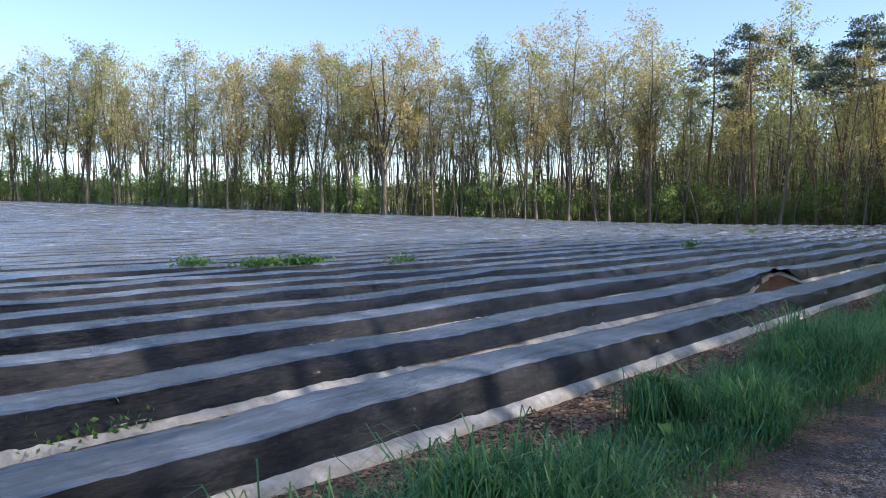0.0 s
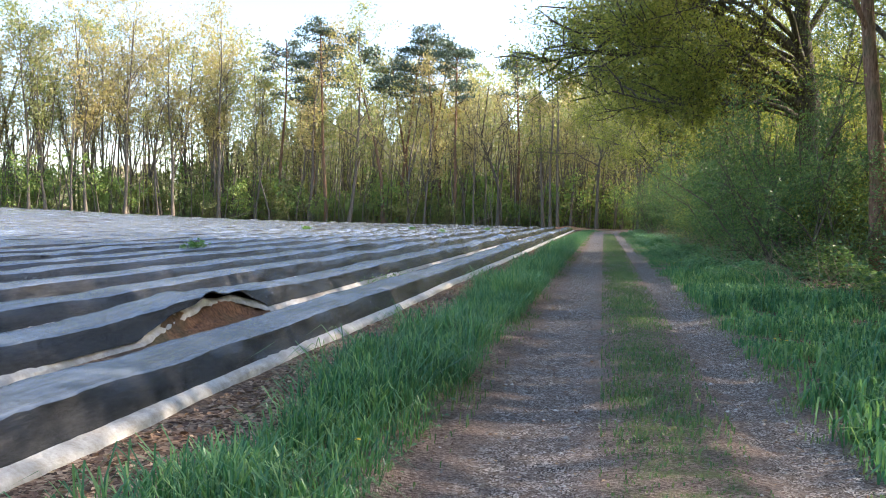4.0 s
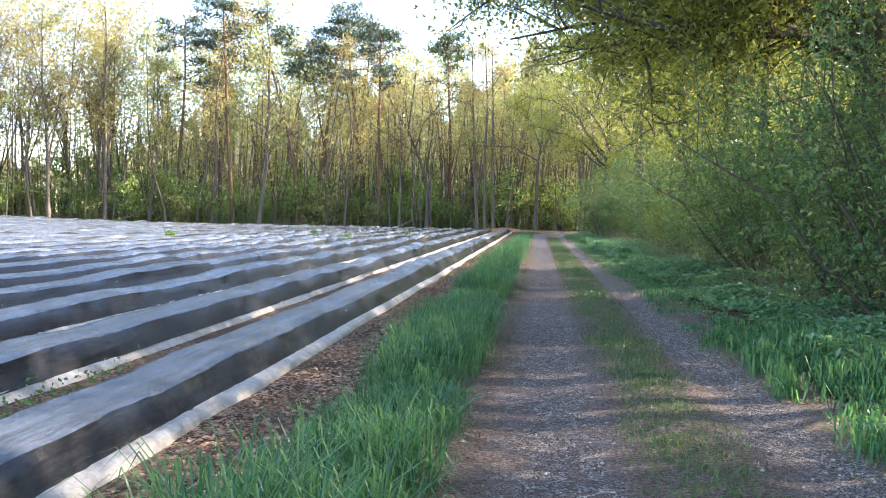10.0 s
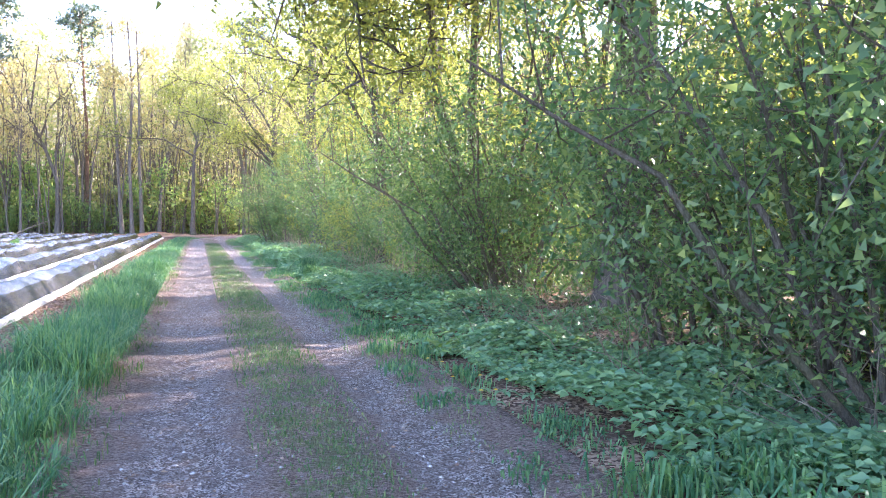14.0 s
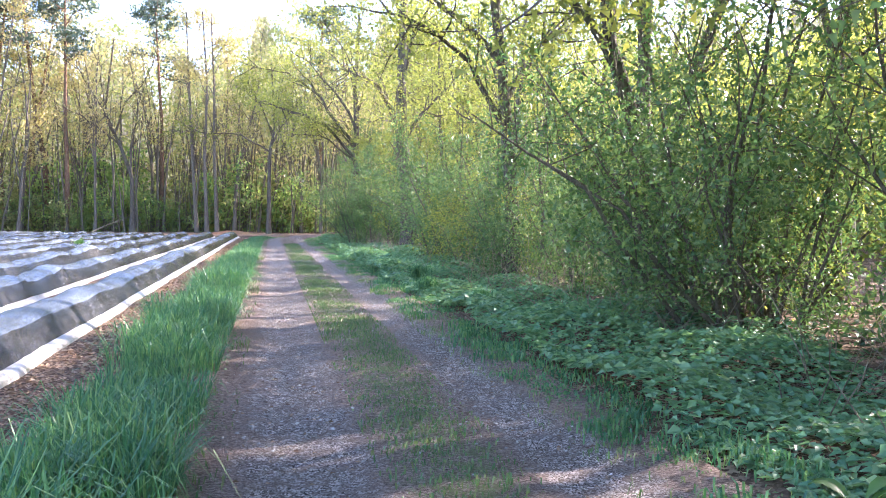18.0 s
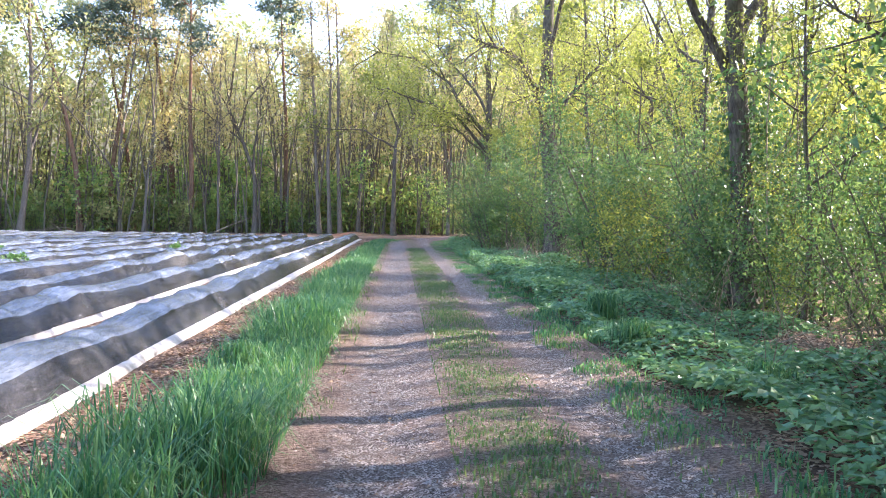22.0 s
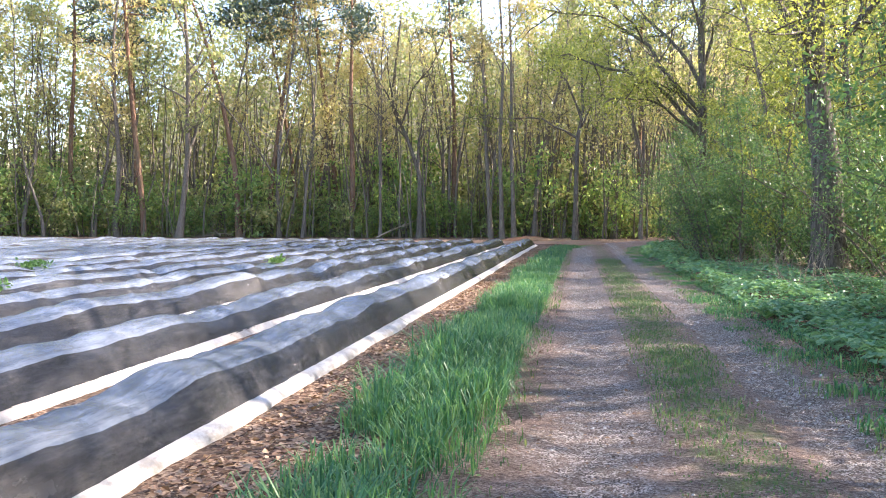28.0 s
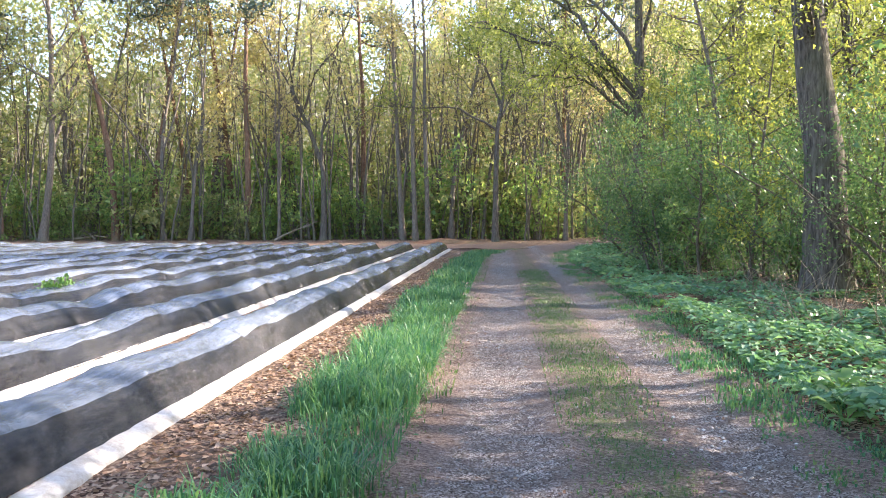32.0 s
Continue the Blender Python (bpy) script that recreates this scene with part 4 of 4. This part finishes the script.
for y in (-2, 4, 33, 44, 50.5, 56, 60, 63.5, 76, 79, 82, 85, 88.5, 92, 95, 98, 101, 104):
    x = (6.3 if y < 75 else 5.9) + r.uniform(-0.4, 0.9) + float(track_mid(y))
    plant("young_tree", LEAFY[r.integers(2)] if y < 60 else LEAFY_FAR[r.integers(2)], x, y + r.uniform(-0.6, 0.6), r.uniform(0, 6.28), r.uniform(0.75, 1.15) * (0.72 if 42 < y < 86 else 1), "young leafy tree green down to its foot", group="trees along the track")
for x, y, s in ((5.7, 31.8, 1.15), (6.4, 33.8, 1.45), (5.9, 35.2, 1.3), (9.6, 33, 1.5), (8.5, 40, 1.5), (6.4, 43.2, 1.2), (7.4, 44.6, 1.5), (6.7, 46.0, 1.35), (6.3, 61.4, 1.45), (7.0, 63.4, 1.4), (7.0, 57.5, 1.25), (9.0, 69.4, 1.1), (7.0, 77.5, 1.4), (6.4, 81.5, 1.4), (8.5, 73.9, 1.2), (8.0, 71.4, 1.0), (9.3, 76.5, 1.3), (5.0, 80, 1.3), (5.4, 84, 1.2)):
    plant("shrub", HEDGE[0 if s > 1.2 else 2], x, y, s * 7, s, "tall bushy green shrub overhanging the verge", "shrub", "shrubs along the track", 0.03)
n = 70000
dx, dy = r.uniform(21, 52, n), r.uniform(-30, 145, n)
dz = 0.44 * (dx - 4) * r.uniform(0, 1, n) ** 0.9
lv, lf = leaves(np.stack([dx, dy, dz], -1), 0.7, r, tri=True)
tagged(new("distant_wood", mesh("distant_wood", lv, lf, LEAF_FRESH, False)), "bright green foliage deep in the wood", "woods", kind="stuff")
n = 30000
dy = r.uniform(92, 142, n)
dx = r.uniform(0, 1, n) ** 1.3 * 38 + 9 + 0.9 * track_mid(dy).clip(0, 14)
lv, lf = leaves(np.stack([dx, dy, 17 * r.uniform(0.04, 1, n)], -1), 0.4, r, tri=True)
tagged(new("distant_wood", mesh("distant_wood", lv, lf, LEAF_FAR, False)), "pale green foliage of the wood where the track turns", "woods", kind="stuff")
st = [tube(bend((r.uniform(30, 55), r.uniform(-25, 135), -0.2), (0, 0, 1), r.uniform(9, 17), 5, r, 0.04), np.linspace(r.uniform(0.1, 0.22), 0.04, 6), 5) for _ in range(150)]
tagged(new("distant_trunks", mesh("distant_trunks", *joined(st), BARK_GREY)), "grey trunks deep inside the wood", "woods", kind="stuff")

# ---- grass and low plants ----


def blades(x, y, z, height, r, width=0.0075, lean=1.2, way=None):
    """Blades of grass, each a bent, pointed strip that hangs over; fanned out in long arcs where a way is given."""
    n = len(x)
    a = r.uniform(0, 2 * np.pi, n) if way is None else way
    h = height * r.uniform(0.5, 1.3, n)
    out = h * r.uniform(0.1, 1.0, n) ** 1.3 * lean
    dx, dy = np.cos(a), np.sin(a)
    sx, sy = -dy * width, dx * width
    b = np.stack([x, y, z], -1)

    def at(f, g, wd):
        c = b + np.stack([dx * out * g, dy * out * g, h * f], -1)
        o = np.stack([sx * wd, sy * wd, 0 * sx], -1)
        return c - o, c + o

    if way is not None:
        sag = r.uniform(0.25, 0.9, n)
        p = [*at(-0.05, 0, 0.7), *at(0.62, 0.2, 1.0), *at(0.72 + 0.28 * sag, 0.58, 0.8)]
        tip = b + np.stack([dx * out, dy * out, h * sag], -1)
        v = np.stack([*p, tip], 1).reshape(-1, 3)
        k = np.arange(n)[:, None] * 7
        return v, np.concatenate([k + q for q in ([0, 1, 3], [0, 3, 2], [2, 3, 5], [2, 5, 4], [4, 5, 6])])
    p = [*at(-0.05, 0, 0.8), *at(0.74, 0.36, 1.0)]
    drop = r.uniform(0.1, 0.95, n)
    tip = b + np.stack([dx * out, dy * out, h * drop], -1)
    v = np.stack([p[0], p[1], p[3], p[2], tip], 1).reshape(-1, 3)
    k = np.arange(n)[:, None] * 5
    return v, np.concatenate([k + [0, 1, 2], k + [0, 2, 3], k + [3, 2, 4]])


def verge(name, n, x0, x1, y0, y1, height, material, label, r, width=0.0075, z0=0.0, spread=0.11, per=60, bias=1.0, fan=False):
    """A strip of grass, in uneven clumps; bias > 1 crowds it towards the start."""
    m = max(1, int(n / per))
    cx, cy = r.uniform(x0, x1, m), y0 + (y1 - y0) * r.uniform(0, 1, m) ** bias
    ch = height * r.uniform(0.5, 1.2, m) * (0.8 + 0.25 * np.sin(cy * 0.9) + 0.12 * np.sin(cy * 2.3)) * (1 - 0.3 * np.clip((cy - 52) / 12, 0, 1))
    i = r.integers(0, m, n)
    ox, oy = r.normal(size=n) * spread, r.normal(size=n) * spread * 1.3
    x, y = cx[i] + ox, cy[i] + oy
    x = np.clip(x, x0 - 0.12, x1 + 0.12)
    v, f = blades(x + track_mid(y), y, np.full(n, z0), ch[i], r, width, 1.3 if fan else 1.2, np.arctan2(oy, ox) + r.normal(size=n) * 0.8 if fan else None)
    return tagged(new(name, mesh(name, v, f, material, False)), label, "grass", kind="stuff")


r = np.random.default_rng(21)
verge("grass_verge", 80000, -1.52, -0.72, 0.5, 72, 0.42, GRASS, "long lush green grass between track and field", r, 0.005, 0.0, 0.13, 80, fan=True)
verge("grass_verge", 9000, -1.65, -0.72, 71, END - 4, 0.36, GRASS, "long green grass at the field's far end", r, 0.013, 0.0, 0.16, 50)
verge("grass_verge", 13000, -1.2, -0.45, 0, END, 0.1, GRASS_LOW, "short grass at the track's edge", r, 0.005, 0.025, 0.16, 25)
verge("grass_strip", 46000, 0.72, 1.4, 0.5, 82, 0.055, GRASS_LOW, "short trodden grass along the track's middle", r, 0.0055, 0.028, 0.13, 22)
verge("grass_verge", 42000, 2.28, 5.0, 4, 31.5, 0.32, GRASS, "long green grass between track and wood", r, 0.0085)
verge("grass_verge", 20000, 2.2, 3.2, 30, END, 0.15, GRASS, "green grass along the track's edge", r)
verge("grass_verge", 11000, 2.08, 2.7, 0, END, 0.08, GRASS_LOW, "short grass at the track's edge", r, 0.005, 0.02, 0.15, 25)


def carpet(name, n, x0, x1, y0, y1, tall, size, material, label, category, r, flat=0.45):
    """A carpet of broad-leaved plants."""
    x, y = r.uniform(x0, x1, n), r.uniform(y0, y1, n)
    hump = 0.5 + 0.28 * np.sin(x * 2.7 + y * 1.1) + 0.25 * np.sin(y * 1.9 - x * 1.3) + 0.2 * np.sin(y * 0.47)
    z = np.maximum(0.025 if tall < 0.1 else 0.04, tall * np.clip(hump, 0.15, 1.3) * r.uniform(0.35, 1.0, n) ** 0.6)
    at = np.stack([x + track_mid(y), y, z], -1)
    d = r.normal(size=(n, 3))
    d[:, 2] = -np.abs(r.normal(size=n)) * 0.5 * flat + 0.1
    d /= np.linalg.norm(d, axis=1)[:, None]
    s = np.cross(d, np.array([0, 0, 1.0]) + r.normal(size=(n, 3)) * 0.35)
    s /= np.linalg.norm(s, axis=1)[:, None]
    up = np.cross(s, d)
    k = (size * r.uniform(0.6, 1.4, n))[:, None]
    v = np.stack([at, at + d * k * 0.4 + s * k * 0.33 + up * k * 0.08, at + d * k - up * k * 0.12, at + d * k * 0.4 - s * k * 0.33 + up * k * 0.08], 1).reshape(-1, 3)
    return tagged(new(name, mesh(name, v, np.arange(4 * n).reshape(-1, 4), material, False)), label, category, kind="stuff")


carpet("nettles", 20000, 3.15, 6.3, 28.5, 37, 0.38, 0.1, LEAF_HERB, "dense carpet of dark green nettles under the trees", "nettles", r)
carpet("nettles", 62000, 2.9, 6.3, 36, 70, 0.4, 0.1, LEAF_HERB, "dense carpet of dark green nettles beside the track", "nettles", r)
carpet("nettles", 15000, 2.9, 6.6, 72, 104, 0.34, 0.14, LEAF_HERB, "carpet of green nettles and ivy beside the track", "nettles", r)
carpet("brambles", 22000, 5.0, 8.4, 8, 31, 1.0, 0.1, LEAF_DEEP, "tangle of green brambles under the trees", "brambles", r)
carpet("ivy", 17000, 6.2, 10.0, 27, 104, 0.3, 0.12, LEAF_IVY, "low ivy and brambles on the wood's floor", "ivy", r)
carpet("dead_leaves", 26000, -2.42, -1.7, 0, END, 0.03, 0.055, DEAD_LEAF, "brown dead leaves along the field's edge", "leaf litter", r, 0.1)
carpet("dead_leaves", 13000, -1.0, 2.7, 0, END, 0.02, 0.034, DEAD_LEAF, "brown dead leaves scattered on the track", "leaf litter", r, 0.1)
carpet("clover", 9000, 2.3, 3.3, 4, END, 0.06, 0.035, LEAF_HERB, "low clover and herbs at the track's edge", "herbs", r)
carpet("clover", 9000, -1.25, -0.5, 0, END, 0.07, 0.04, LEAF_HERB, "low clover and herbs at the track's edge", "herbs", r)

# dry stalks among the nettles
st = []
for _ in range(760):
    y = r.choice([r.uniform(42, 56), r.uniform(66, 88), r.uniform(24, 40)])
    x = 5.2 + r.normal() * 0.55
    d = np.array([r.normal() * 0.7, r.normal() * 0.7, 0.8])
    st.append(tube(bend((x, y, 0), d / np.linalg.norm(d), r.uniform(0.6, 1.6), 3, r, 0.25, -0.08), [0.008, 0.007, 0.005, 0.003], 3))
tagged(new("dry_stalks", mesh("dry_stalks", *joined(st), DRY)), "pale dry stalks tangled above the nettles", "dead stems", kind="stuff")

# ---- small things ----


def pebbles(n, r):
    """Loose stones in the ruts."""
    base = np.array([(1, 0, 0), (0, 1, 0), (-1, 0, 0), (0, -1, 0), (0, 0, 0.7), (0, 0, -0.5)], float)
    tri = np.array([(0, 1, 4), (1, 2, 4), (2, 3, 4), (3, 0, 4)])
    lane = r.random(n) < 0.55
    x = np.where(lane, 0.12 + r.normal(size=n) * 0.36, 1.82 + r.normal(size=n) * 0.27)
    y = 1 + 98 * r.uniform(0, 1, n)
    s = 0.006 + 0.013 * r.uniform(0, 1, n) ** 3
    z = 0.03 - 0.045 * np.exp(-((x - 0.12) / 0.42) ** 2) - 0.045 * np.exp(-((x - 1.82) / 0.34) ** 2)
    shape = base[None] * (s[:, None, None] * r.uniform(0.6, 1.4, (n, 6, 3)))
    v = shape + np.stack([x + track_mid(y), y, z], -1)[:, None]
    f = (np.arange(n) * 6)[:, None, None] + tri[None]
    return mesh("pebbles", v.reshape(-1, 3), f.reshape(-1, 3), STONE, False)


r = np.random.default_rng(33)
tagged(new("pebbles", pebbles(26000, r)), "loose pale gravel stones in the ruts", "gravel", kind="stuff")


def dandelion(x, y, h, r):
    """A flowering dandelion: rosette of toothed leaves, stem and yellow head."""
    ob = tagged(new("dandelion"), "yellow dandelion in flower in the grass", "flower", "dandelions on the verge")
    ob.location = (x, y, 0)
    part("stem", mesh("stem", *tube([(0, 0, 0), (0.01, 0, h * 0.6), (0.015, 0.01, h)], [0.004, 0.0035, 0.003], 5), LEAF_HERB), ob)
    a = np.linspace(0, 6.28, 22, endpoint=False)
    vs, fs = [], []
    for i, t in enumerate(np.concatenate([a, a[::2] + 0.1])):
        L = 0.021 if i < 22 else 0.013
        d, s = np.array([np.cos(t), np.sin(t), 0.15 if i < 22 else 0.7]), np.array([-np.sin(t), np.cos(t), 0]) * 0.0035
        o = np.array([0.015, 0.01, h])
        vs += [o - s * 0.3, o + s * 0.3, o + d * L + s, o + d * L - s]
        fs.append([4 * i, 4 * i + 1, 4 * i + 2, 4 * i + 3])
    part("flower_head", mesh("flower_head", vs, fs, YELLOW, False), ob, "yellow flower head")
    for i in range(6):
        t = i * 1.05 + r.uniform(0, 0.5)
        d, s = np.array([np.cos(t), np.sin(t), 0]), np.array([-np.sin(t), np.cos(t), 0])
        L = r.uniform(0.09, 0.15)
        rows = [(0, 0.006, 0.01), (0.3, 0.012, 0.045), (0.6, 0.022, 0.05), (0.85, 0.018, 0.03), (1, 0.001, 0.012)]
        v = [p for f, wd, z in rows for p in (d * L * f - s * wd + (0, 0, z), d * L * f + s * wd + (0, 0, z))]
        part("leaf", mesh("leaf", v, [[2 * q, 2 * q + 1, 2 * q + 3, 2 * q + 2] for q in range(4)], LEAF_HERB), ob)
    return ob


for x, y, h in ((2.63, 17.9, 0.17), (2.56, 18.2, 0.14), (2.66, 18.3, 0.12), (2.86, 18.75, 0.16), (2.69, 30.55, 0.17), (2.86, 30.65, 0.19), (3.17, 29.5, 0.18), (2.52, 34.35, 0.15), (2.78, 34.3, 0.16), (2.97, 34.1, 0.15), (3.16, 33.9, 0.17), (2.59, 33.75, 0.14), (2.71, 33.7, 0.15), (2.6, 35.5, 0.13), (2.66, 35.15, 0.15), (2.75, 24.2, 0.15), (2.9, 12.3, 0.16), (-0.85, 12.9, 0.16)):
    dandelion(x, y, h, r)


def dock(x, y, size, r, label="broad-leaved dock with large pale green leaves"):
    """A dock: a rosette of long broad leaves."""
    ob = tagged(new("dock_plant"), label, "weed", "broad-leaved weeds on the verge")
    ob.location = (x, y, 0)
    for i in range(9):
        t = i * 0.7 + r.uniform(0, 0.4)
        d, s = np.array([np.cos(t), np.sin(t), 0]), np.array([-np.sin(t), np.cos(t), 0])
        L, up = size * r.uniform(0.7, 1.1), r.uniform(0.3, 0.9)
        v = []
        for f, wd, z in ((0, 0.015, 0), (0.2, 0.03, 0.3), (0.45, 0.16, 0.6), (0.7, 0.19, 0.75), (0.9, 0.1, 0.7), (1, 0.01, 0.6)):
            c = d * L * f + (0, 0, z * up * L)
            v += [c - s * wd * L, c + (0, 0, -0.03 * L), c + s * wd * L]
        fs = [[3 * q + e, 3 * q + e + 1, 3 * q + e + 4, 3 * q + e + 3] for q in range(5) for e in (0, 1)]
        part("leaf", mesh("leaf", v, fs, LEAF_DOCK), ob)
    return ob


for x, y, s in ((3.13, 36.7, 0.3), (3.0, 36.3, 0.24), (3.1, 47.2, 0.34), (3.3, 47.7, 0.28), (3.2, 70.4, 0.3), (3.1, 63.4, 0.36), (2.95, 62.9, 0.28), (3.4, 64.1, 0.3), (-1.1, 5.1, 0.26), (-1.2, 6.9, 0.22), (-1.05, 10.4, 0.22), (3.2, 28.7, 0.34), (3.5, 59.4, 0.3), (-0.97, 67.8, 0.24), (-0.7, 64.8, 0.18), (3.3, 75, 0.3), (3.1, 71.5, 0.25)):
    dock(x, y, s, r)
# tussocks that stand above the verge
for x, y, h, wd in ((3.44, 52.1, 0.48, 0.26), (3.15, 49.4, 0.4, 0.26), (3.55, 46.6, 0.36, 0.25), (3.2, 55.5, 0.38, 0.2), (-1.3, 3.2, 0.42, 0.25), (-1.45, 5.6, 0.45, 0.25), (-1.3, 9.5, 0.42, 0.22), (-1.4, 15.2, 0.45, 0.25), (-1.3, 47.5, 0.42, 0.28), (-1.35, 59.8, 0.4, 0.28), (-1.3, 36.2, 0.4, 0.25)):
    n = 700
    a, q = r.uniform(0, 6.28, n), np.abs(r.normal(size=n)) * wd * 0.5
    v, f = blades(np.cos(a) * q, np.sin(a) * q, np.zeros(n), np.full(n, h), r, 0.005, 0.9)
    ob = tagged(new("grass_tussock", mesh("grass_tussock", v, f, GRASS, False)), "thick tussock of long green grass on the verge", "grass", "tussocks on the verge")
    ob.location = (x, y, 0)
# stick on the track, fallen boughs at the wood's edge
ob = tagged(new("stick", mesh("stick", *tube([(-0.06, -0.02, 0), (0, 0, 0.012), (0.05, 0.03, 0.01), (0.1, 0.06, 0.0)], [0.008, 0.011, 0.01, 0.007], 6), DRY)), "pale broken stick lying at the track's edge", "stick")
ob.location = (-0.43, 49.9, 0.045)
for i, (x, y, L, up, d) in enumerate(((-37.5, 116, 7, 0.22, 0.2), (-34, 115.5, 5, 0.3, -0.5), (-33, 116.2, 6, 0.12, 2.9), (-36, 115.4, 4, 0.45, 0.9), (-31, 115.8, 4, 0.2, 2.6), (-17, 115.8, 5, 0.3, 0.3), (-48, 106.5, 5, 0.25, 0.4))):
    rr = np.random.default_rng(200 + i)
    o, _ = branch((0, 0, 0.05), np.array([np.cos(d), np.sin(d), up]), L, 0.09, rr, 5, 6, 0.12, -0.02)
    b = tagged(new("fallen_branch", mesh("fallen_branch", *joined(o), DRY)), "bare pale fallen branch at the wood's edge", "branch", "fallen branches")
    b.location = (x, y, float(rise(x)))
# weeds that grow through the film
for x, y, n, s in ((-16.9, 12.0, 260, 0.1), (-16.5, 12.7, 300, 0.1), (-16.2, 13.3, 280, 0.1), (-15.9, 13.9, 300, 0.1), (-15.6, 14.4, 240, 0.1), (-14.8, 16.2, 160, 0.09), (-12.9, 31.5, 160, 0.1), (-10.4, 62, 140, 0.1), (-8.6, 71, 120, 0.1), (-14.2, 68, 150, 0.11), (-4.4, 2.75, 60, 0.06), (-4.0, 24.2, 70, 0.05), (-3.95, 25.1, 60, 0.05), (-4.0, 26.0, 70, 0.05), (-4.05, 27.0, 50, 0.05), (-20, 60, 150, 0.12)):
    k = round((BASE - 0.5 - x) / PITCH)
    x = BASE - 0.35 - PITCH * k if n > 80 else x
    at = np.abs(r.normal(size=(n, 3))) * (0, 0, 0.07) + r.normal(size=(n, 3)) * (0.11, 0.3, 0)
    lv, lf = leaves(at, s, r, -0.5)
    b = tagged(new("weed", mesh("weed", lv, lf, LEAF_DOCK, False)), "leafy green weed growing through the plastic film", "weed", "weeds on the ridges", "stuff")
    b.location = (x, y, (0.38 if n > 80 else 0.06) + float(rise(x)))
# heap of red-brown earth at the ridges' end
a, b = np.meshgrid(np.linspace(0, 6.283, 28), np.linspace(0, 1, 10), indexing="ij")
hv = np.stack([np.cos(a) * b * 2.6, np.sin(a) * b * 0.9, 0.34 * (1 - b ** 1.6) + 0.05 * np.sin(a * 5 + b * 9) * (1 - b) - 0.02], -1)
ob = tagged(new("earth_mound", mesh("earth_heap", hv.reshape(-1, 3), grid_faces(28, 10), CLAY)), "low heap of reddish-brown earth at the field's end", "earth heap")
ob.location = (-3.6, 108.5, 0.03)
